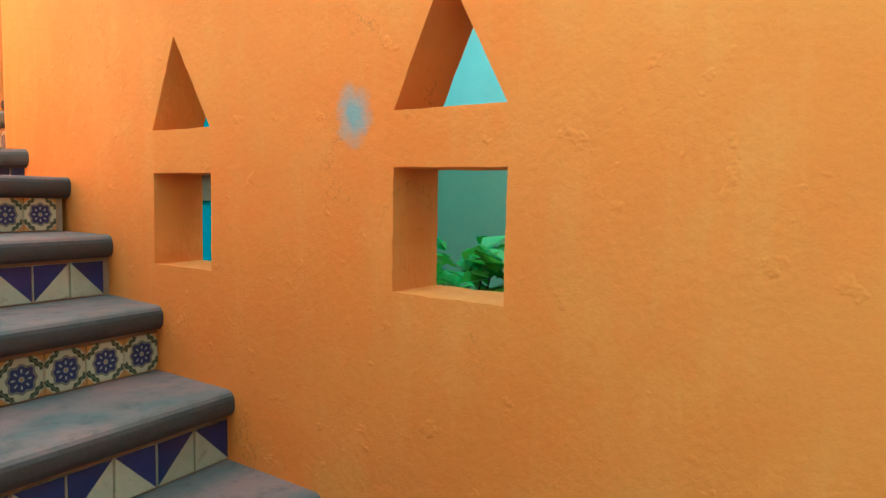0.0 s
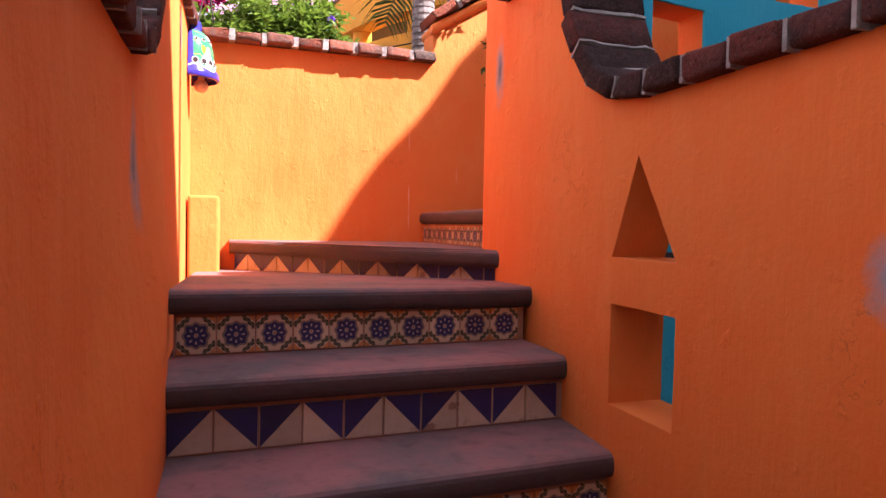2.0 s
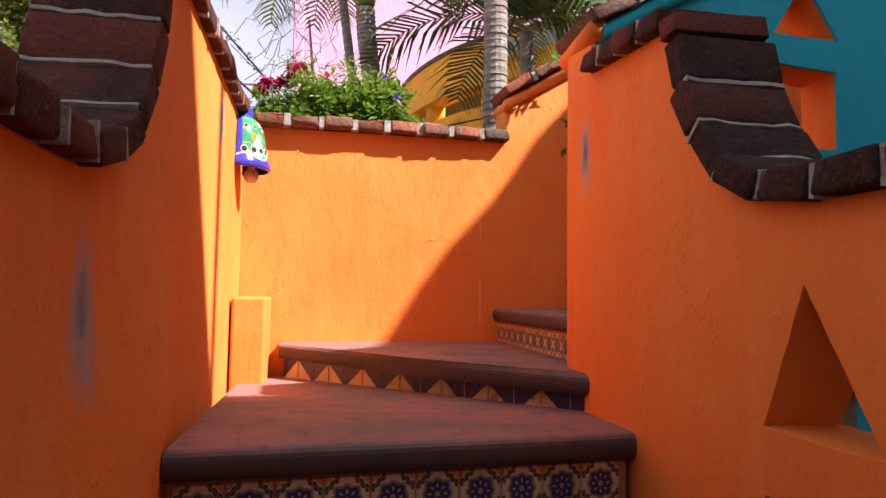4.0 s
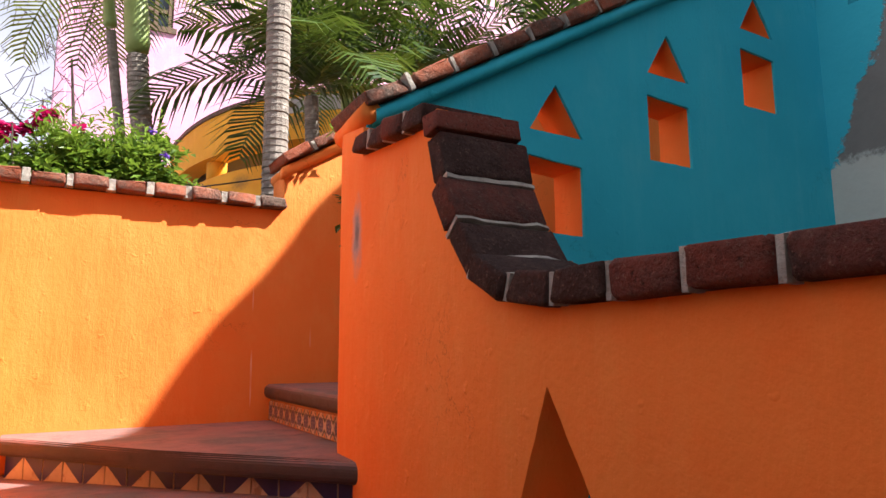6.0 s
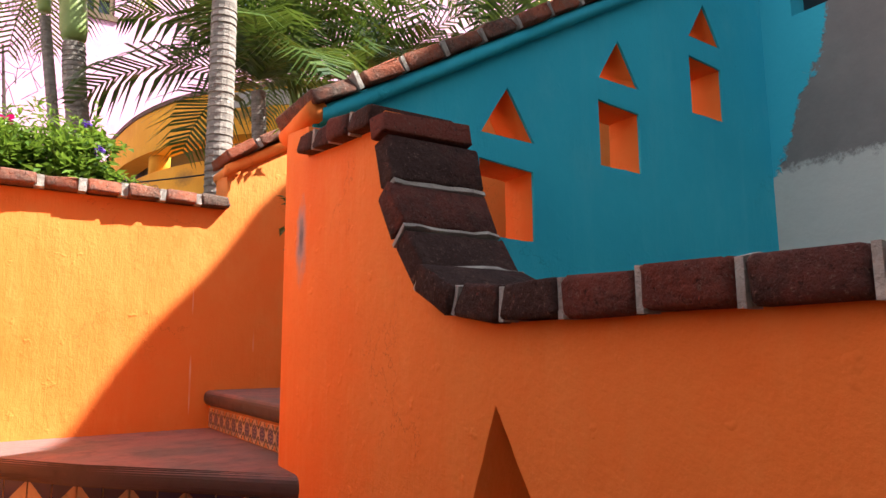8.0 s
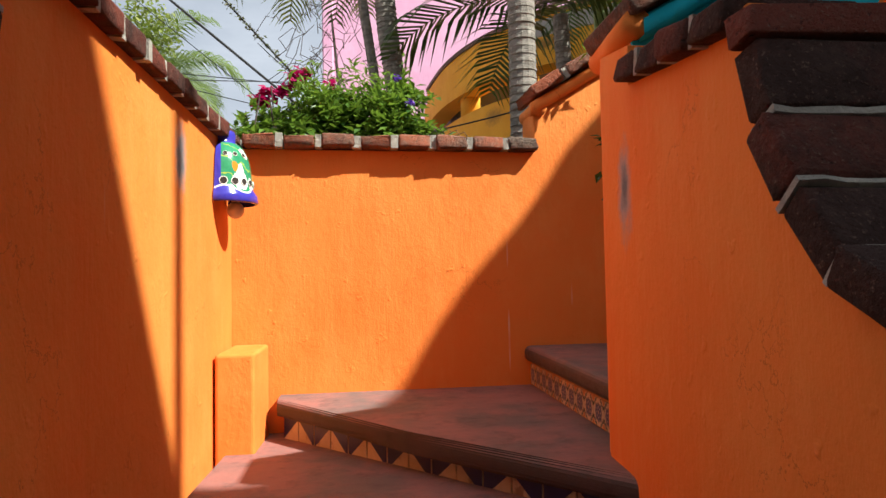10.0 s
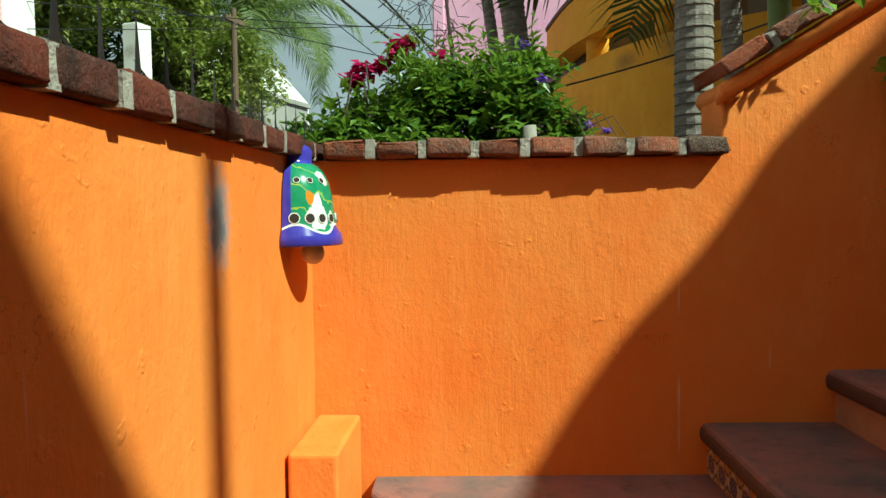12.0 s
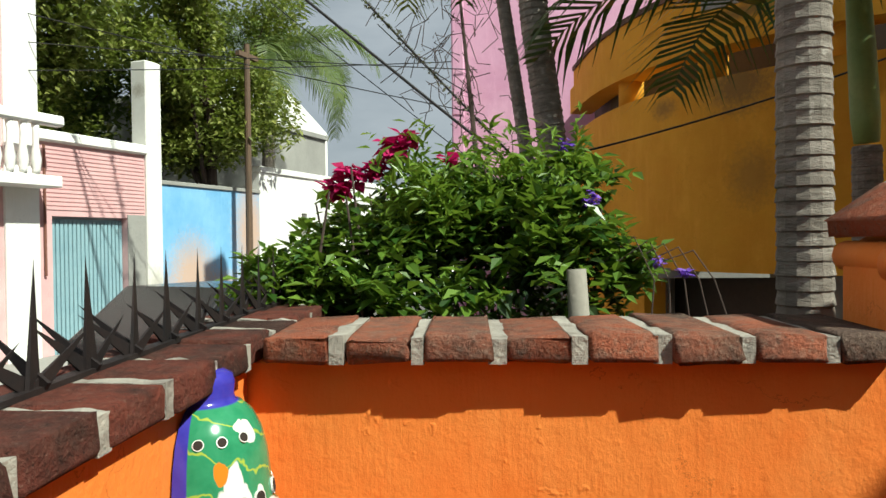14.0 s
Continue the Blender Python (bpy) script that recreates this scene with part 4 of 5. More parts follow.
# ---------------------------------------------------------------- the wall lamp
def lamp_material():
    m, nt, b = material("painted_pottery")
    co = nt.nodes.new("ShaderNodeSeparateXYZ")
    tex = nt.nodes.new("ShaderNodeTexCoord").outputs["Object"]
    nt.links.new(tex, co.inputs[0])
    x, y, z = (co.outputs[k] for k in ("X", "Y", "Z"))
    th = maths(nt, "ARCTAN2", y, x)
    wob = maths(nt, "MULTIPLY", maths(nt, "SUBTRACT", noise_of(nt, 30, 2, 0.5, tex), 0.5), 0.05)
    zz = maths(nt, "ADD", z, wob)
    vein = maths(nt, "ABSOLUTE", maths(nt, "SINE", maths(nt, "ADD", maths(nt, "MULTIPLY", zz, 55.0), maths(nt, "MULTIPLY", th, 2.2))))
    col = mix(nt, noise_of(nt, 40, 3, 0.6, tex), (0.02, 0.17, 0.075), (0.06, 0.29, 0.14))
    col = mix(nt, maths(nt, "SUBTRACT", 1.0, ramp(nt, vein, 0.05, 0.16)), col, (0.34, 0.42, 0.06))

    def spot(a0, z0, ra, rz, c, col):
        da = maths(nt, "DIVIDE", maths(nt, "SUBTRACT", th, a0), ra)
        dz = maths(nt, "DIVIDE", maths(nt, "SUBTRACT", zz, z0), rz)
        d = maths(nt, "SQRT", maths(nt, "ADD", maths(nt, "MULTIPLY", da, da), maths(nt, "MULTIPLY", dz, dz)))
        return mix(nt, maths(nt, "SUBTRACT", 1.0, ramp(nt, d, 0.93, 1.03)), col, c)

    for a0, z0, ra, rz in ((-0.88, 0.083, 0.15, 0.026), (-0.72, 0.105, 0.16, 0.036), (-0.60, 0.075, 0.17, 0.030), (-0.78, 0.062, 0.14, 0.018), (-0.30, 0.178, 0.16, 0.018), (-0.48, 0.19, 0.12, 0.012), (-0.25, 0.07, 0.12, 0.02)):
        col = spot(a0, z0, ra, rz, (0.72, 0.68, 0.64), col)
    col = spot(-0.90, 0.135, 0.11, 0.022, (0.62, 0.20, 0.02), col)
    side = ramp(nt, maths(nt, "ABSOLUTE", th), 1.36, 1.38)
    foot = maths(nt, "SUBTRACT", 1.0, ramp(nt, maths(nt, "SUBTRACT", z, maths(nt, "MULTIPLY", maths(nt, "COSINE", maths(nt, "MULTIPLY", th, 5.0)), 0.012)), 0.043, 0.046))
    line = maths(nt, "SUBTRACT", 1.0, ramp(nt, maths(nt, "ABSOLUTE", maths(nt, "SUBTRACT", maths(nt, "SUBTRACT", z, maths(nt, "MULTIPLY", maths(nt, "COSINE", maths(nt, "MULTIPLY", th, 5.0)), 0.012)), 0.047)), 0.002, 0.004))
    blue = maths(nt, "MAXIMUM", maths(nt, "MAXIMUM", side, foot), ramp(nt, z, 0.222, 0.224))
    col = mix(nt, blue, col, mix(nt, noise_of(nt, 35, 3, 0.6, tex), (0.025, 0.02, 0.26), (0.07, 0.06, 0.42)))
    col = mix(nt, line, col, (0.7, 0.68, 0.66))
    nt.links.new(col, b.inputs["Base Color"])
    b.inputs["Roughness"].default_value = 0.16
    return m


lamp = thing("wall_lamp", "painted pottery wall lamp, blue and green with white flowers", "lamp", at=(0.150, 4.10, 1.925))
POT = lamp_material()
bm = bmesh.new()
prof = [(0.130, 0.0), (0.135, 0.004), (0.131, 0.03), (0.117, 0.05), (0.112, 0.09), (0.106, 0.14), (0.097, 0.175), (0.083, 0.203), (0.066, 0.220), (0.054, 0.226), (0.052, 0.236), (0.054, 0.256), (0.050, 0.269), (0.036, 0.277), (0.018, 0.281), (0.003, 0.282)]
NS = 28
ring_o, ring_i = [], []
for rad, z in prof:
    ring_o.append([bm.verts.new((max(0.0, rad * math.cos(t)), rad * math.sin(t) * 1.02, z)) for t in [-math.pi / 2 + math.pi * k / NS for k in range(NS + 1)]])
    q = max(0.002, rad - 0.008)
    ring_i.append([bm.verts.new((max(0.0, q * math.cos(t)), q * math.sin(t) * 1.02, min(z, 0.270))) for t in [-math.pi / 2 + math.pi * k / NS for k in range(NS + 1)]])
for rr, flip in ((ring_o, False), (ring_i, True)):
    for i, (s, t) in enumerate(zip(rr, rr[1:])):
        for k in range(NS):
            bm.faces.new((s[k], s[k + 1], t[k + 1], t[k]))
for k in range(NS):
    bm.faces.new((ring_o[0][k], ring_o[0][k + 1], ring_i[0][k + 1], ring_i[0][k]))
shade = part("shade", bm, POT, lamp, smooth=True)
shade.matrix_parent_inverse = Matrix()
# solid discs coloured dark, standing in for the unlit inside of the lamp's holes
DARK = plain("dark_hole_disc", (0.025, 0.014, 0.01), 0.9)
GLAZE_WHITE = plain("white_glaze", (0.7, 0.67, 0.63), 0.25)
for th, z, rad, hr in ((-1.30, 0.075, 0.1155, 0.0125), (-0.94, 0.075, 0.1155, 0.0125), (-0.62, 0.075, 0.1155, 0.0115), (-0.30, 0.075, 0.1155, 0.011), (-1.22, 0.176, 0.0965, 0.0075), (-0.85, 0.176, 0.0965, 0.0075), (-0.45, 0.176, 0.0965, 0.0075), (0.2, 0.075, 0.1155, 0.0115), (0.7, 0.075, 0.1155, 0.0115)):
    lean = 0.12 if z < 0.1 else 0.5
    m = Matrix.Translation((rad * math.cos(th), rad * math.sin(th), z)) @ Matrix.Rotation(th, 4, "Z") @ Matrix.Rotation(math.pi / 2 - lean, 4, "Y")
    for name, mat, rr, dd in (("hole_rim", GLAZE_WHITE, hr * 1.22, 0.0035), ("hole_disc", DARK, hr, 0.0050)):
        bm = bmesh.new()
        q = bmesh.ops.create_cone(bm, cap_ends=True, segments=18, radius1=rr, radius2=rr, depth=dd)
        bmesh.ops.transform(bm, matrix=m, verts=q["verts"])
        h = part(name, bm, mat, lamp)
        h.matrix_parent_inverse = Matrix()
bm = bmesh.new()
bmesh.ops.create_uvsphere(bm, u_segments=16, v_segments=10, radius=0.032, matrix=Matrix.Translation((0.052, 0.0, -0.022)))
tube(bm, [(0.052, 0, 0.0), (0.052, 0, 0.06)], [0.014, 0.016], 10)
bulb = part("bulb", bm, surface("frosted_bulb", (0.62, 0.50, 0.42), (0.66, 0.55, 0.47), 0.3, 10, 30, 0.0), lamp, "unlit frosted bulb", smooth=True)
bulb.matrix_parent_inverse = Matrix()

# ---------------------------------------------------------------- the iron spikes on the street wall
spikes = thing("spike_strip", "black iron anti-climb spikes along the brick coping", "spikes")
bm = bmesh.new()
box(bm, -0.012, 0.012, 2.55, 4.95, 2.229, 2.237)
for v in bm.verts:
    v.co.x += lx(v.co.y) - 0.115
    v.co.z += street_top(v.co.y) - 2.177
part("base_bar", bm, IRON, spikes)


def spike_mesh(l, w):
    bm = bmesh.new()
    a, b, c, d, t = (bm.verts.new(p) for p in ((-w, 0.003, 0), (w, 0.003, 0), (w, -0.003, 0), (-w, -0.003, 0), (0, 0, l)))
    for f in ((a, b, t), (b, c, t), (c, d, t), (d, a, t), (d, c, b, a)):
        bm.faces.new(f)
    return finish(bm, IRON)


SPIKE_LONG, SPIKE_SLANT = spike_mesh(0.178, 0.0200), spike_mesh(0.150, 0.0125)
rs = random.Random(9)
for i in range(19):
    y = 2.59 + 0.126 * i
    x = lx(y) - 0.115
    for me, ang, off, yaw in ((SPIKE_LONG, 0.0, 0.0, 0.2), (SPIKE_SLANT, 1.12, 0.0, 0.1), (SPIKE_SLANT, -1.0, 0.0, -0.1), (SPIKE_SLANT, 1.0, 0.012, 1.35)):
        m = Matrix.Translation((x + off, y + rs.uniform(-0.006, 0.006), street_top(y) + 0.055)) @ Matrix.Rotation(math.pi / 2 + yaw + rs.uniform(-0.1, 0.1), 4, "Z") @ Matrix.Rotation(ang + rs.uniform(-0.07, 0.07), 4, "Y")
        piece("spike", me, m, spikes)

# ---------------------------------------------------------------- the flowering hedge behind the landing wall
bm = bmesh.new()
box(bm, -0.1, 1.30, 4.56, 6.1, 0.45, 1.95)
structure(part("planting_bed", bm, SOIL), "raised bed of dark soil behind the landing wall", "planting bed")

hedge = thing("flowering_shrub", "dense green shrub with magenta bougainvillea and violet flowers", "shrub", at=(0.5, 5.1, 1.95))
rb = random.Random(21)
cores = [((0.10, 5.30, 2.24), 0.9), ((0.22, 5.1, 2.28), 1.0), ((0.42, 5.15, 2.40), 1.1), ((0.62, 5.2, 2.42), 1.1), ((0.80, 5.05, 2.40), 1.0), ((0.55, 5.45, 2.46), 1.0), ((0.92, 5.1, 2.28), 0.8), ((0.35, 5.5, 2.36), 1.0), ((0.75, 5.35, 2.52), 0.7), ((0.92, 5.15, 2.58), 0.45), ((0.04, 5.0, 2.24), 0.65), ((0.45, 4.95, 2.22), 0.9), ((0.75, 4.92, 2.22), 0.8), ((1.02, 5.0, 2.36), 0.4), ((0.25, 4.98, 2.12), 0.8), ((0.6, 4.95, 2.08), 0.9), ((0.9, 4.95, 2.1), 0.7), ((-0.06, 5.0, 2.20), 0.5)]
# inner leaves, coloured dark to stand in for shade between the bunches
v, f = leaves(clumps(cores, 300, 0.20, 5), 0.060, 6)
from_lists("inner_foliage", v, f, BUSH_DARK, hedge, "inner leaves coloured dark for the shade inside the shrub", "stuff")
# bunches of fresh leaves, each a rosette on the shrub's outer side
fresh = []
for c, k in cores + cores[:12]:
    for _ in range(int(15 * k)):
        n = Vector((rb.gauss(0, 1), rb.gauss(-0.5, 1), abs(rb.gauss(0.4, 0.8)))).normalized()
        tip = Vector(c) + n * 0.21 * k * rb.uniform(0.9, 1.15)
        # bright leaves thinned out low down, so the foot looks shaded
        if tip.z < 2.24 and rb.random() < 0.8:
            continue
        fresh += [tip + Vector((rb.gauss(0, 1), rb.gauss(0, 1), rb.gauss(0, 1))) * 0.022 for _ in range(17)]
v, f = leaves(fresh, 0.058, 4, 0.48, 0.05)
from_lists("foliage", v, f, BUSH_GREEN, hedge, "bright green leaves", "stuff")
young = []
for i in range(30):
    c = Vector((rb.uniform(0.3, 0.95), rb.uniform(4.9, 5.25), 2.50 + rb.uniform(-0.12, 0.10)))
    d = Vector((rb.uniform(-0.5, 0.5), rb.uniform(-0.4, 0.2), 1)).normalized()
    young += [c + d * 0.012 * k + Vector((rb.uniform(-1, 1), rb.uniform(-1, 1), rb.uniform(-1, 1))) * 0.016 for k in range(18)]
for i in range(34):
    c = Vector((0.47 + rb.gauss(0, 0.05), 4.93 + rb.gauss(0, 0.03), 2.44 + rb.gauss(0, 0.05)))
    d = Vector((rb.uniform(-0.6, 0.6), rb.uniform(-0.6, 0.1), 1)).normalized()
    young += [c + d * 0.010 * k for k in range(12)]
for i in range(12):
    c = Vector((rb.uniform(0.0, 0.26), rb.uniform(4.82, 4.95), 2.26 + rb.uniform(-0.06, 0.08)))
    young += [c + Vector((rb.gauss(0, 1), rb.gauss(0, 1), rb.gauss(0, 1))) * 0.020 for k in range(14)]
v, f = leaves(young, 0.050, 8, 0.30, -0.3)
from_lists("young_growth", v, f, leaf_material("young_leaf", (0.12, 0.22, 0.03), (0.22, 0.33, 0.05), 0.45, 0.35), hedge, "yellow-green young shoots", "stuff")
v, f = leaves(clumps([((0.15, 5.10, 2.58), 0.62), ((0.20, 5.1, 2.63), 0.5), ((0.27, 5.1, 2.64), 0.5), ((0.33, 5.1, 2.70), 0.6), ((0.37, 5.12, 2.74), 0.5), ((0.50, 5.05, 2.66), 0.2)], 230, 0.060, 11), 0.040, 12, 0.85)
from_lists("bougainvillea_blossom", v, f, MAGENTA, hedge, "deep magenta bracts", "stuff")
v, f = leaves(clumps([((0.905, 4.9, 2.525), 0.55), ((0.86, 5.05, 2.70), 0.35), ((1.10, 4.9, 2.35), 0.3), ((1.16, 4.87, 2.32), 0.3)], 300, 0.050, 13), 0.018, 14, 0.8)
from_lists("violet_blossom", v, f, VIOLET, hedge, "violet flower heads", "stuff")
bm = bmesh.new()
for i in range(22):
    x, y = rb.uniform(0.05, 1.0), rb.uniform(4.9, 5.5)
    tube(bm, [(x * 0.7 + 0.15, 5.15, 1.92), (x, y, 2.2), (x + rb.uniform(-0.1, 0.1), y, 2.5 + rb.uniform(0, 0.15))], [0.009, 0.006, 0.003], 6)
for i in range(5):
    x = 0.95 + 0.04 * i
    tube(bm, [(x, 4.92, 2.35), (x + 0.08, 4.9, 2.42 - 0.01 * i), (x + 0.13, 4.88, 2.30), (x + 0.12 + 0.01 * i, 4.87, 2.20)], 0.0022, 5)
part("branching", bm, TWIG, hedge, "thin woody stems", kind="stuff")
bm = bmesh.new()
tube(bm, [(0.875, 4.80, 1.93), (0.872, 4.80, 2.10), (0.860, 4.80, 2.335)], [0.032, 0.030, 0.026], 10)
tagged(part("cut_stump", bm, surface("pale_bark", (0.34, 0.31, 0.26), (0.20, 0.18, 0.15), 0.9, 6, 50, 0.004), smooth=True), "pale sawn-off stem standing in the planting bed", "stump")

# ---------------------------------------------------------------- palms
def palm(label, pts, r0, r1, shaft, crown_at, fronds, length, mat, seed, group="palms behind the wall", leaf=0.42, rise=(0.2, 1.2), droop=(1.3, 2.2), pairs=34, width=0.022):
    base = Vector(pts[0])
    ob = thing("palm_tree", label, "palm", group, at=base)
    part("trunk", palm_trunk(pts, r0, r1, seed), TRUNK, ob)
    if shaft:
        bm = bmesh.new()
        a, b = Vector(pts[-1]), Vector(crown_at)
        tube(bm, [a.lerp(b, t) for t in (0, 0.1, 0.4, 0.8, 1.0)], [shaft * k for k in (0.95, 1.12, 1.05, 0.8, 0.6)], 16)
        part("crownshaft", bm, SHAFT, ob, "smooth green crownshaft", smooth=True)
    r = random.Random(seed)
    v, f = [], []
    for k in range(fronds):
        az = 2 * math.pi * k / fronds + r.uniform(-0.25, 0.25)
        frond(v, f, crown_at, az, r.uniform(*rise), length * r.uniform(0.85, 1.15), r.uniform(*droop), pairs, leaf, width, seed * 100 + k)
    from_lists("crown", v, f, mat, ob, "feathery fronds")
    return ob


palm("tall palm with a grey ringed trunk close behind the wall", [(1.53, 5.0, 0.5), (1.53, 5.0, 2.2), (1.525, 5.0, 3.3), (1.51, 5.0, 5.2)], 0.080, 0.068, 0.085, (1.51, 5.0, 6.1), 11, 1.9, PALM_GREEN, 31)
palm("leaning palm with a dark ringed trunk and green crownshaft", [(1.10, 7.2, 0.5), (1.03, 7.2, 2.6), (0.99, 7.2, 3.1), (0.90, 7.2, 3.75), (0.88, 7.2, 4.05)], 0.088, 0.088, 0.095, (0.80, 7.2, 5.0), 10, 1.7, PALM_GREEN, 32)
palm("slender palm with a thin ringed trunk and yellowing fronds", [(1.02, 7.35, 0.5), (0.90, 7.35, 2.6), (0.83, 7.35, 3.1), (0.70, 7.35, 4.0), (0.66, 7.35, 4.3)], 0.046, 0.042, 0.05, (0.62, 7.35, 4.62), 9, 1.5, PALM_YELLOW, 33, rise=(0.3, 1.2), droop=(2.0, 2.8))
palm("palm with a pale green stem in front of the ochre house", [(2.82, 7.1, 0.5), (2.80, 7.1, 2.95)], 0.085, 0.078, 0.070, (2.72, 7.1, 4.4), 8, 1.5, PALM_GREEN, 34)
# low feather palms that fan out over the sloping wall
for k, (x, y, z, n, l, sd) in enumerate(((2.20, 6.5, 3.75, 15, 1.45, 41), (3.5, 6.9, 3.9, 11, 1.5, 43), (4.6, 6.2, 4.2, 10, 1.4, 44))):
    palm("bushy feather palm spreading broad dark fronds", [(x + 0.1, y + 0.1, 0.5), (x + 0.05, y, z - 1.0), (x, y, z - 0.1)], 0.07, 0.06, 0.0, (x, y, z), n, l, PALM_GREEN, sd, "feather palms by the ochre house", 0.56, (0.0, 1.45), (0.7, 1.5), 30, 0.030)

# bare twigs by the pink house
twigs = thing("dry_vine", "tangle of bare dark twigs against the pink wall", "vine", at=(0.5, 9.0, 0.5))
rt = random.Random(5)
bm = bmesh.new()
tube(bm, [(0.55, 9.0, 0.5), (0.5, 9.0, 3.0), (0.35, 9.0, 4.6)], [0.03, 0.025, 0.012], 6)
for i in range(70):
    p = Vector((rt.uniform(-0.1, 0.7), 9.0 + rt.uniform(-0.2, 0.2), rt.uniform(3.6, 5.4)))
    pts = [p]
    for _ in range(4):
        pts.append(pts[-1] + Vector((rt.uniform(-0.16, 0.12), rt.uniform(-0.05, 0.05), rt.uniform(-0.22, 0.12))))
    tube(bm, pts, 0.004, 4)
part("branching", bm, TWIG, twigs, kind="stuff")

# ---------------------------------------------------------------- the ochre house with its curved gallery
PLAN = [Vector(p) for p in ((1.78, 12.6), (1.92, 11.3), (2.2, 10.3), (2.62, 9.55), (3.2, 8.95), (3.95, 8.5), (4.9, 8.2), (6.2, 8.05), (8.5, 8.0))]


def smooth_plan(pts, n):
    out = []
    for i in range(len(pts) - 1):
        p0, p1, p2, p3 = pts[max(i - 1, 0)], pts[i], pts[i + 1], pts[min(i + 2, len(pts) - 1)]
        for k in range(n):
            t = k / n
            out.append(0.5 * ((2 * p1) + (p2 - p0) * t + (2 * p0 - 5 * p1 + 4 * p2 - p3) * t * t + (3 * p1 - p0 - 3 * p2 + p3) * t ** 3))
    return out + [pts[-1]]


def curved_band(z0, z1, thick, out=0.0, plan=PLAN):
    bm = bmesh.new()
    pts = smooth_plan(plan, 5)
    rows = []
    for i, p in enumerate(pts):
        d = (pts[min(i + 1, len(pts) - 1)] - pts[max(i - 1, 0)]).normalized()
        nrm = Vector((d.y, -d.x))
        nrm = -nrm if nrm.dot(Vector((-1, -1))) < 0 else nrm
        a, b = p + nrm * out, p + nrm * (out - thick)
        rows.append([bm.verts.new((q.x, q.y, z)) for q, z in ((a, z0), (a, z1), (b, z1), (b, z0))])
    for s, t in zip(rows, rows[1:]):
        for k in range(4):
            bm.faces.new((s[k], s[(k + 1) % 4], t[(k + 1) % 4], t[k]))
    bm.faces.new(rows[0][::-1]), bm.faces.new(rows[-1])
    return bm


ochre = thing("ochre_house", "ochre stucco house with a curved gallery and dark openings", "house", at=(4, 9, 0.5))
part("gallery_wall", curved_band(2.08, 3.88, 0.25), YELLOW, ochre, smooth=False)
part("base_wall", curved_band(0.5, 2.08, 0.25, -0.02, PLAN[:3]), YELLOW, ochre, "shaded ochre wall under the gallery")
part("upper_band", curved_band(4.14, 4.48, 0.3, 0.07), YELLOW, ochre)
part("upper_wall", curved_band(4.48, 4.74, 0.3, 0.02), YELLOW, ochre)
part("grey_fascia", curved_band(4.50, 4.70, 0.06, 0.05, PLAN[3:]), CONCRETE, ochre, "grey weathered fascia")
part("parapet_coping", curved_band(4.74, 4.80, 0.34, 0.04), WORN_BRICK, ochre, "worn brick coping on the parapet")
pts = smooth_plan(PLAN, 5)
for i in (8, 15, 22, 28, 34):
    bm = bmesh.new()
    tube(bm, [(pts[i].x + 0.12, pts[i].y + 0.12, 3.84), (pts[i].x + 0.12, pts[i].y + 0.12, 4.27)], 0.14, 14)
    part("column", bm, YELLOW, ochre, smooth=True)
# wall added behind the openings, its dark colour standing in for interior shade
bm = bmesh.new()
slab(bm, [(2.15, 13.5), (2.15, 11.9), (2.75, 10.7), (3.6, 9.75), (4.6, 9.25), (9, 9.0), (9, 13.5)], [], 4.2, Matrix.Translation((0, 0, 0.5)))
part("inner_wall", bm, surface("shaded_interior", (0.10, 0.075, 0.05), (0.07, 0.05, 0.04), 0.9, 1, 20, 0.0), ochre, "inner wall coloured dark for the shade inside the gallery")
for x, y in ((2.45, 10.6), (3.6, 9.3), (5.2, 8.75)):
    bm = bmesh.new()
    tube(bm, [(x, y, 0.5), (x, y, 2.1)], 0.16, 14)
    part("pier", bm, CONCRETE, ochre, "grey concrete pier", smooth=True)
bm = bmesh.new()
box(bm, 1.95, 9, 9.9, 13, 2.0, 2.1)
part("gallery_floor", bm, CONCRETE, ochre)

# ---------------------------------------------------------------- the pink house
pink = thing("pink_house", "tall pale pink stucco house with a brown wooden window", "house", at=(4, 13.3, 0.5))
PY = 13.3
PINK_WINDOWS = ((1.20, 1.76, 7.16, 8.40), (3.48, 4.28, 7.04, 8.40), (6.20, 7.00, 7.04, 8.56))
bm = bmesh.new()
slab(bm, [(0.04, 0.5), (11.3, 0.5), (11.3, 11.3), (5.0, 11.3), (5.0, 8.64), (0.04, 8.64)], [[(a, c), (b, c), (b, d), (a, d)] for a, b, c, d in PINK_WINDOWS], 0.3, frame_of((0, PY, 0), (1, 0, 0), (0, 0, 1)) @ Matrix.Translation((0, 0, -0.3)))
part("wall", bm, PINK, pink)
bm = bmesh.new()
box(bm, 0.04, 0.3, PY + 0.3, PY + 0.6, 0.5, 8.64)
part("wall", bm, PINK, pink)
bm = bmesh.new()
box(bm, 0.01, 0.20, PY - 0.08, PY, 0.5, 8.64, 0.02)
part("pilaster", bm, PINK, pink)
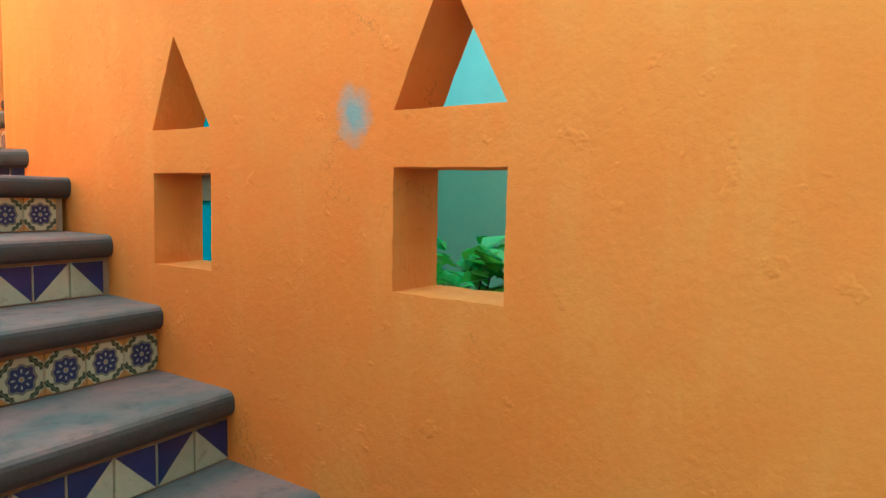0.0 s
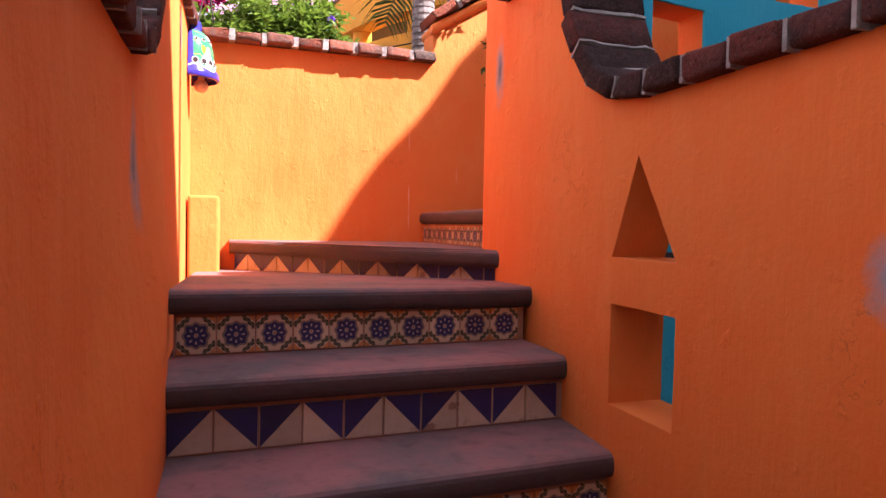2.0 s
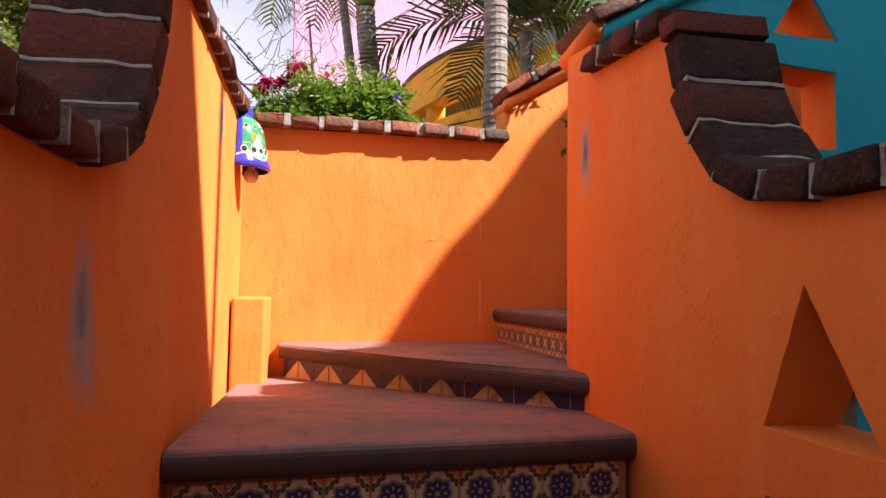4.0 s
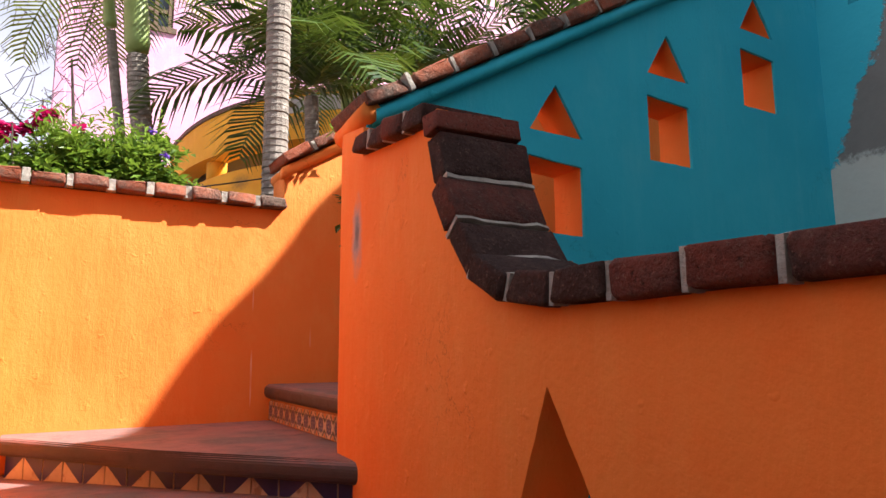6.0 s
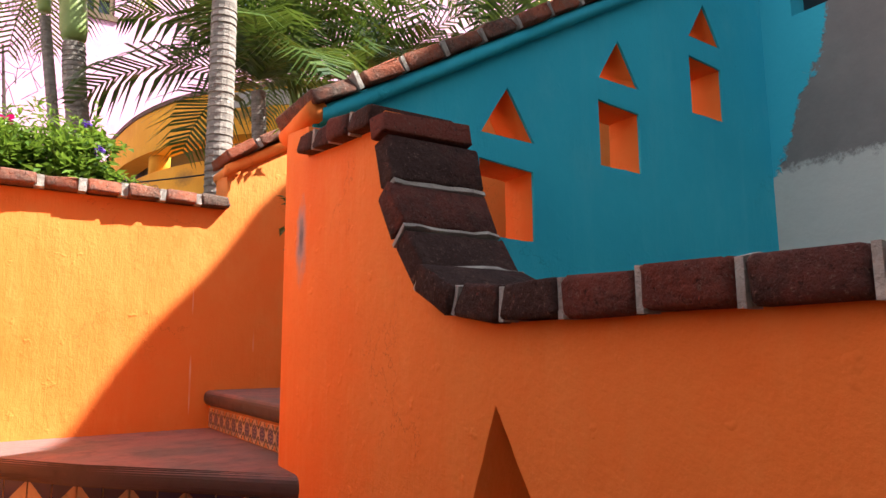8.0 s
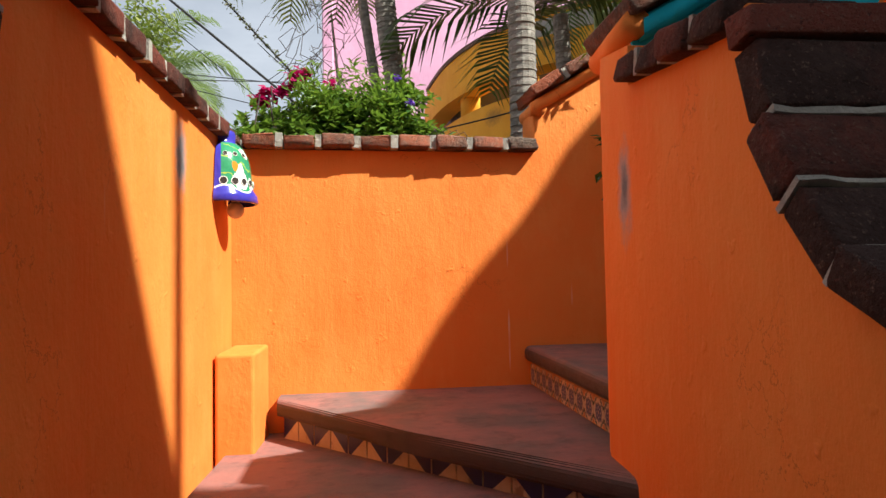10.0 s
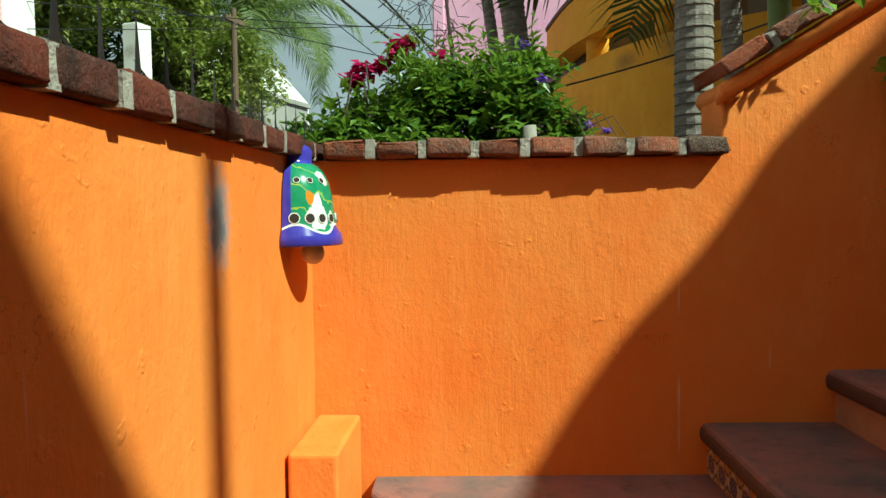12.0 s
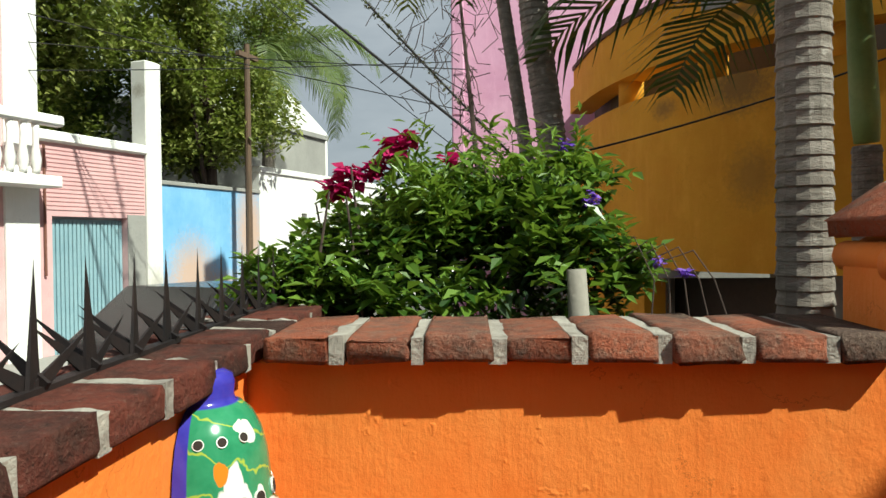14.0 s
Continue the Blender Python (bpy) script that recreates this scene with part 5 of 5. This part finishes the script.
for x0, x1, z0, z1 in PINK_WINDOWS:
    bm = bmesh.new()
    for a in ((x0 - 0.06, x1 + 0.06, PY - 0.04, PY + 0.04, z0 - 0.08, z0 + 0.02), (x0, x0 + 0.08, PY + 0.02, PY + 0.1, z0, z1), (x1 - 0.08, x1, PY + 0.02, PY + 0.1, z0, z1), ((x0 + x1) / 2 - 0.035, (x0 + x1) / 2 + 0.035, PY + 0.02, PY + 0.1, z0, z1), (x0, x1, PY + 0.03, PY + 0.09, z0 + 0.3, z0 + 0.37)):
        box(bm, *a)
    win = part("window", bm, WOOD, pink, "brown wooden window frame")
    bm = bmesh.new()
    box(bm, x0, x1, PY + 0.08, PY + 0.1, z0, z1)
    part("pane", bm, GLASS, win)

peach = thing("peach_house", "pale apricot stucco house rising beside the pink one", "house", at=(13, 15.2, 0.5))
PEACH = painted_stucco("apricot_limewash", (0.66, 0.40, 0.20), (0.74, 0.50, 0.28))
bm = bmesh.new()
slab(bm, [(11.6, 0.5), (20, 0.5), (20, 14.2), (11.6, 14.2)], [], 0.3, frame_of((0, 15.0, 0), (1, 0, 0), (0, 0, 1)) @ Matrix.Translation((0, 0, -0.3)))
part("wall", bm, PEACH, peach)
bm = bmesh.new()
box(bm, 11.5, 20, 14.85, 15.4, 14.2, 14.45, 0.03)
part("cornice", bm, WOOD, peach, "dark brown eaves board")

# ---------------------------------------------------------------- the street across
FO, FD = Vector((-6.3, 13.2, 0)), Vector((0.29, 0.957, 0)).normalized()
FM = frame_of(FO, FD, (0, 0, 1))


def facade(bm, s0, s1, z0, z1, holes=(), thick=0.25, out=0.0):
    slab(bm, [(s0, z0), (s1, z0), (s1, z1), (s0, z1)], list(holes), thick, FM @ Matrix.Translation((0, 0, out - thick)))


def fbox(bm, s0, s1, z0, z1, o0, o1, bevel=0.0):
    """A block on the facade: along s, up z, standing out from o0 to o1."""
    box(bm, s0, s1, z0, z1, o0, o1, bevel, FM)


garage = thing("rose_garage", "low rose-pink house front with a pale blue garage door", "house", "houses across the street", at=tuple(FO + Vector((0, 0, 0.5))))
bm = bmesh.new()
facade(bm, -0.30, 1.84, 0.5, 4.0, [[(-0.06, 0.52), (1.43, 0.52), (1.43, 2.84), (-0.06, 2.84)]])
part("wall", bm, ROSE, garage)
bm = bmesh.new()
fbox(bm, -0.34, 1.84, 4.0, 4.18, -0.3, 0.10, 0.03)
part("cornice", bm, WHITE, garage, "white moulded cornice")
for k in range(15):
    z = 2.94 + 0.068 * k
    bm = bmesh.new()
    fbox(bm, -0.30, 1.82, z, z + 0.05, 0.0, 0.014)
    part("board", bm, ROSE, garage)
bm = bmesh.new()
fbox(bm, -0.06, 1.43, 0.52, 2.8, -0.17, -0.14)
door = part("garage_door", bm, STEEL_DOOR, garage, "pale blue ribbed steel door")
for k in range(19):
    s = -0.06 + 0.0785 * k
    bm = bmesh.new()
    fbox(bm, s, s + 0.06, 0.52, 2.78, -0.138, -0.11, 0.008)
    part("rib", bm, STEEL_DOOR, door)
bm = bmesh.new()
fbox(bm, 1.43, 1.84, 0.5, 2.9, 0.0, 0.012)
part("bare_plaster", bm, CONCRETE, garage, "grey bare plaster patch")
bm = bmesh.new()
tube(bm, [FM @ Vector((-0.20, 1.9, 0.03)), FM @ Vector((-0.20, 3.95, 0.03))], 0.022, 6)
part("downpipe", bm, surface("rust_pipe", (0.16, 0.06, 0.04), (0.2, 0.09, 0.06), 0.8, 5, 40, 0.0), garage, "rusty downpipe")

pillar = thing("gate_pillar", "tall peeling white masonry pillar", "pillar", at=tuple(FM @ Vector((2.03, 0.5, 0))))
bm = bmesh.new()
fbox(bm, 1.84, 2.22, 0.5, 5.75, -0.30, 0.06, 0.02)
part("shaft", bm, painted_stucco("peeling_white", (0.68, 0.66, 0.60), (0.76, 0.74, 0.70), [(-5.9, 14.9, 5.2, 0.2, 0.16, 0.8), (-5.8, 15.2, 1.6, 0.3, 0.4, 0.6)], (0.30, 0.25, 0.18)), pillar)

white_house = thing("balcony_house", "white and rose two-storey house with a balustraded balcony", "house", "houses across the street", at=tuple(FM @ Vector((-3, 0.5, 0))))
bm = bmesh.new()
facade(bm, -7.0, -0.32, 0.5, 9.0, [[(-2.9, 4.3), (-1.75, 4.3), (-1.75, 6.6), (-2.9, 6.6)], [(-2.6, 1.4), (-1.35, 1.4), (-1.35, 2.9), (-2.6, 2.9)]], 0.3)
part("wall", bm, ROSE, white_house)
bm = bmesh.new()
fbox(bm, -0.85, -0.30, 0.5, 9.0, -0.3, 0.05, 0.01)
part("corner_pier", bm, WHITE, white_house, "white corner pier")
for k in range(46):
    z = 4.4 + 0.095 * k
    bm = bmesh.new()
    fbox(bm, -1.6, -0.85, z, z + 0.075, 0.0, 0.012)
    part("board", bm, ROSE, white_house)
bm = bmesh.new()
fbox(bm, -5.0, -0.30, 3.25, 3.42, 0.0, 0.55, 0.015)
balcony = part("balcony", bm, WHITE, white_house, "white balcony slab")
bm = bmesh.new()
fbox(bm, -5.0, -0.28, 4.16, 4.32, 0.40, 0.60, 0.03)
part("handrail", bm, WHITE, balcony)
bal_bm = bmesh.new()
tube(bal_bm, [(0, 0, 0), (0, 0, 0.06), (0, 0, 0.22), (0, 0, 0.42), (0, 0, 0.6), (0, 0, 0.74)], [0.05, 0.055, 0.075, 0.045, 0.04, 0.055], 10)
BAL = finish(bal_bm, WHITE, True)
for k in range(22):
    piece("baluster", BAL, Matrix.Translation(FM @ Vector((-4.9 + 0.2 * k, 3.42, 0.5))), balcony)
for z0, z1, s0, s1 in ((4.3, 6.6, -2.9, -1.75), (1.4, 2.9, -2.6, -1.35)):
    bm = bmesh.new()
    fbox(bm, s0, s1, z0, z1, -0.2, -0.17)
    win = part("window", bm, STEEL_DOOR, white_house, "pale blue shuttered window")
    for k in range(4):
        s = s0 + (s1 - s0) * k / 3
        bm = bmesh.new()
        fbox(bm, s - 0.035, s + 0.035, z0, z1, -0.168, -0.12)
        part("stile", bm, STEEL_DOOR, win)
    for z in (z0, (z0 + z1) / 2, z1 - 0.06):
        bm = bmesh.new()
        fbox(bm, s0, s1, z, z + 0.06, -0.168, -0.13)
        part("rail", bm, STEEL_DOOR, win)
for k in range(9):
    s = -2.6 + 1.25 * k / 8
    bm = bmesh.new()
    fbox(bm, s - 0.012, s + 0.012, 1.38, 2.92, 0.0, 0.03)
    part("grille_bar", bm, WHITE, white_house, "white iron window bar")

mural = thing("mural_wall", "sky-blue painted street wall worn to terracotta", "wall", "houses across the street", at=tuple(FM @ Vector((3.7, 0.5, 0))))
bm = bmesh.new()
facade(bm, 2.22, 5.26, 0.5, 3.50)
part("wall", bm, SKYBLUE, mural)
bm = bmesh.new()
fbox(bm, 2.22, 5.26, 3.50, 3.58, -0.27, 0.04, 0.01)
part("wall_cap", bm, CONCRETE, mural, "grey cement cap")
plainwall = thing("white_wall", "bright white street wall with a plain cap", "wall", "houses across the street", at=tuple(FM @ Vector((9, 0.5, 0))))
bm = bmesh.new()
facade(bm, 5.26, 22.0, 0.5, 4.0, [[(7.0, 2.4), (7.25, 2.4), (7.25, 3.1), (7.0, 3.1)]])
part("wall", bm, WHITE, plainwall)
bm = bmesh.new()
fbox(bm, 5.26, 22.0, 4.0, 4.14, -0.27, 0.05, 0.01)
part("wall_cap", bm, WHITE, plainwall)
back = thing("concrete_house", "grey unplastered concrete house with a flat roof", "house", "houses across the street", at=tuple(FM @ Vector((8, 0.5, -6))))
bm = bmesh.new()
fbox(bm, 5.6, 13.5, 0.5, 6.0, -8.0, -3.2)
part("body", bm, CONCRETE, back)
bm = bmesh.new()
fbox(bm, 5.5, 13.6, 6.0, 6.15, -8.1, -3.1)
part("roof_slab", bm, CONCRETE, back)
back2 = thing("white_house", "distant plain white house with a pitched gable", "house", "houses across the street", at=tuple(FM @ Vector((16, 0.5, -8))))
bm = bmesh.new()
slab(bm, [(12, 0.5), (20, 0.5), (20, 7.4), (16, 9.2), (12, 7.4)], [], 8, FM @ Matrix.Translation((0, 0, -15)))
part("body", bm, WHITE, back2)

bm = bmesh.new()
fbox(bm, -12, 24, 0.5, 0.64, 0.0, 1.3, 0.02)
structure(part("pavement", bm, CONCRETE), "raised concrete pavement along the far house fronts", "pavement")

# parked car, seen between the spikes
car = thing("parked_car", "dark grey car parked across the street", "car", at=tuple(FM @ Vector((-0.2, 0.5, 3.6))))
CARPAINT = plain("dark_grey_paint", (0.035, 0.033, 0.034), 0.25, 0.3)
side = [(-1.6, 0.25), (2.3, 0.25), (2.35, 0.7), (2.1, 0.92), (1.35, 1.0), (0.75, 1.42), (-0.75, 1.45), (-1.35, 1.05), (-1.65, 0.85)]
bm = bmesh.new()
slab(bm, side, [], 1.6, FM @ Matrix.Translation((-0.55, 0.42, 2.8)))
soften(part("body", bm, CARPAINT, car), 0.08, 3)
bm = bmesh.new()
slab(bm, [(1.2, 1.02), (0.72, 1.36), (-0.7, 1.39), (-1.2, 1.06)], [], 1.61, FM @ Matrix.Translation((-0.55, 0.42, 2.795)))
part("side_glass", bm, GLASS, car, "dark side windows")
for s in (-1.9, 0.9):
    for o in (2.82, 4.22):
        bm = bmesh.new()
        r = bmesh.ops.create_cone(bm, cap_ends=True, segments=20, radius1=0.31, radius2=0.31, depth=0.2)
        bmesh.ops.transform(bm, matrix=FM @ Matrix.Translation((s, 0.81, o + 0.08)), verts=r["verts"])
        part("wheel", bm, CABLE, car)

# ---------------------------------------------------------------- street trees, pole and cables
def tree(label, base, height, spread, seed, n, mat, size=0.16, low=0.45):
    r = random.Random(seed)
    base = Vector(base)
    ob = thing("tree", label, "tree", "street trees", at=base)
    bm = bmesh.new()
    top = base + Vector((r.uniform(-0.3, 0.3), r.uniform(-0.3, 0.3), height * 0.6))
    tube(bm, [base, base.lerp(top, 0.5) + Vector((0.1, 0, 0)), top], [0.16, 0.12, 0.07], 8)
    centres = []
    for i in range(16):
        a = r.uniform(0, 6.28)
        e = base + Vector((math.cos(a) * spread * r.uniform(0.3, 0.95), math.sin(a) * spread * r.uniform(0.3, 0.95), height * r.uniform(low, 1.0)))
        s = base.lerp(top, r.uniform(0.45, 1.0))
        tube(bm, [s, s.lerp(e, 0.5) + Vector((0, 0, 0.25)), e], [0.06, 0.035, 0.012], 6)
        centres += [(e, r.uniform(0.7, 1.2)), (s.lerp(e, 0.6), 0.8)]
    part("trunk", bm, TWIG, ob)
    v, f = leaves(clumps(centres, n, spread * 0.38, seed + 1), size, seed + 2, 0.5)
    from_lists("crown", v, f, mat, ob, "many small green leaves")


def fpos(s, z, o):
    return tuple(FM @ Vector((s, z, o)))


tree("broad leafy tree rising behind the rose garage", fpos(0.6, 0.5, -2.6), 7.6, 2.7, 51, 800, TREE_GREEN)
tree("leafy tree hanging over the blue wall", fpos(4.5, 0.5, -0.9), 8.2, 2.0, 52, 1000, TREE_GREEN, 0.15, 0.50)
tree("dark dense tree behind the garden wall", fpos(2.6, 0.5, -4.2), 8.5, 2.8, 53, 420, TREE_SHADE, 0.2)
tree("dark dense tree behind the garden wall", fpos(-0.5, 0.5, -5.5), 9.0, 3.0, 54, 420, TREE_SHADE, 0.2)

ROYAL = leaf_material("royal_palm_leaf", (0.09, 0.14, 0.04), (0.17, 0.21, 0.07), 0.4, 0.5)
palm("street palm with long drooping feathery fronds", [(-5.5, 21.0, 0.5), (-5.5, 21.0, 4.0), (-5.45, 21.0, 6.3)], 0.20, 0.16, 0.18, (-5.4, 21.0, 7.2), 24, 3.4, ROYAL, 61, "street palms", 0.75, (0.1, 1.3), (2.0, 3.2), 56, 0.035)
tree("bushy tree beyond the street palm", fpos(7.5, 0.5, -9.5), 7.5, 2.2, 55, 220, TREE_GREEN, 0.2)

pole = thing("utility_pole", "slim brown wooden utility pole", "pole", at=fpos(4.22, 0.64, 0.5))
bm = bmesh.new()
tube(bm, [fpos(4.22, 0.6, 0.5), fpos(4.22, 6.6, 0.5)], [0.085, 0.06], 10)
part("post", bm, WOOD, pole)
bm = bmesh.new()
fbox(bm, 3.9, 4.55, 6.3, 6.4, 0.45, 0.55)
part("crossarm", bm, WOOD, pole)


def cable(label, a, b, sag, r, n=14):
    a, b = Vector(a), Vector(b)
    pts = [a.lerp(b, k / n) - Vector((0, 0, sag * 4 * (k / n) * (1 - k / n))) for k in range(n + 1)]
    bm = bmesh.new()
    tube(bm, pts, r, 5)
    tagged(part("cable", bm, CABLE), label, "cable", "overhead cables")
    return pts


cable("black overhead cable sagging across the street", (-4.3, 12.0, 7.75), (1.86, 12.0, 2.57), 0.05, 0.022)
cable("thin overhead wire across the street", (-4.2, 12.1, 7.2), (1.86, 12.1, 2.28), 0.06, 0.007)
vine = cable("overhead cable overgrown with small dry tufts", (-3.0, 12.4, 7.85), (1.7, 12.4, 2.7), 0.06, 0.018)
tuft = []
rc = random.Random(77)
for a, b in zip(vine, vine[1:]):
    for k in range(60):
        if rc.random() < 0.72:
            c = a.lerp(b, rc.random())
            tuft.append(c + Vector((rc.gauss(0, 0.03), rc.gauss(0, 0.03), rc.gauss(0, 0.035))))
v, f = leaves(tuft, 0.06, 78, 0.7)
tagged(from_lists("cable_tufts", v, f, leaf_material("dry_tuft", (0.10, 0.09, 0.06), (0.16, 0.15, 0.10), 0.2, 0.8)), "small grey-green plants growing on an overhead cable", "air plants", kind="stuff")
for a, b in (((-9, 12.6, 6.6), (0.4, 13.2, 4.3)), ((-9, 12.6, 5.75), (0.4, 13.2, 4.95)), ((-9, 12.2, 5.0), (0.4, 14.2, 5.35)), ((-0.9, 12.0, 5.3), (0.4, 12.0, 4.3))):
    cable("thin overhead wire along the street", a, b, 0.08, 0.008)
cable("thin wire strung before the ochre house", (0.9, 7.9, 2.95), (3.4, 7.9, 3.65), 0.05, 0.008)

# ---------------------------------------------------------------- the court plants
court = thing("leafy_plant", "bright green leafy plant growing in the small court", "plant", at=(1.75, 1.55, 0.25))
rp = random.Random(15)
heads = [((1.62 + rp.uniform(0, 0.45), 1.22 + rp.uniform(0, 0.62), 0.70 + rp.uniform(-0.12, 0.16)), rp.uniform(0.6, 1.0)) for _ in range(18)]
v, f = leaves(clumps(heads, 46, 0.12, 16), 0.092, 17, 0.6, 0.15)
from_lists("foliage", v, f, COURT_LEAF, court, "broad glossy leaves", "stuff")
bm = bmesh.new()
for c, k in heads:
    tube(bm, [(1.75, 1.55, 0.24), ((c[0] + 1.75) / 2, (c[1] + 1.55) / 2, 0.5), c], [0.008, 0.006, 0.003], 5)
part("stem", bm, TWIG, court)
creeper = thing("creeper", "small green creeper hanging on the inner wall", "plant", at=(1.98, 4.2, 2.1))
v, f = leaves(clumps([((2.02, 4.30, 2.30), 0.6), ((2.10, 4.28, 2.24), 0.5), ((1.9, 4.30, 2.42), 0.5), ((1.64, 4.25, 2.60), 0.32), ((1.73, 4.25, 2.65), 0.28)], 120, 0.10, 18), 0.05, 19, 0.6)
from_lists("foliage", v, f, COURT_LEAF, creeper, "", "stuff")
tendril = thing("creeper", "sparse green creeper on the edge of the orange pier", "plant", at=(1.345, 3.34, 1.9))
v, f = leaves(clumps([((1.352, 3.335, 2.02), 0.30), ((1.350, 3.335, 1.93), 0.24), ((1.350, 3.335, 1.85), 0.18)], 130, 0.10, 28), 0.030, 29, 0.6)
from_lists("foliage", v, f, BUSH_DARK, tendril, "", "stuff")
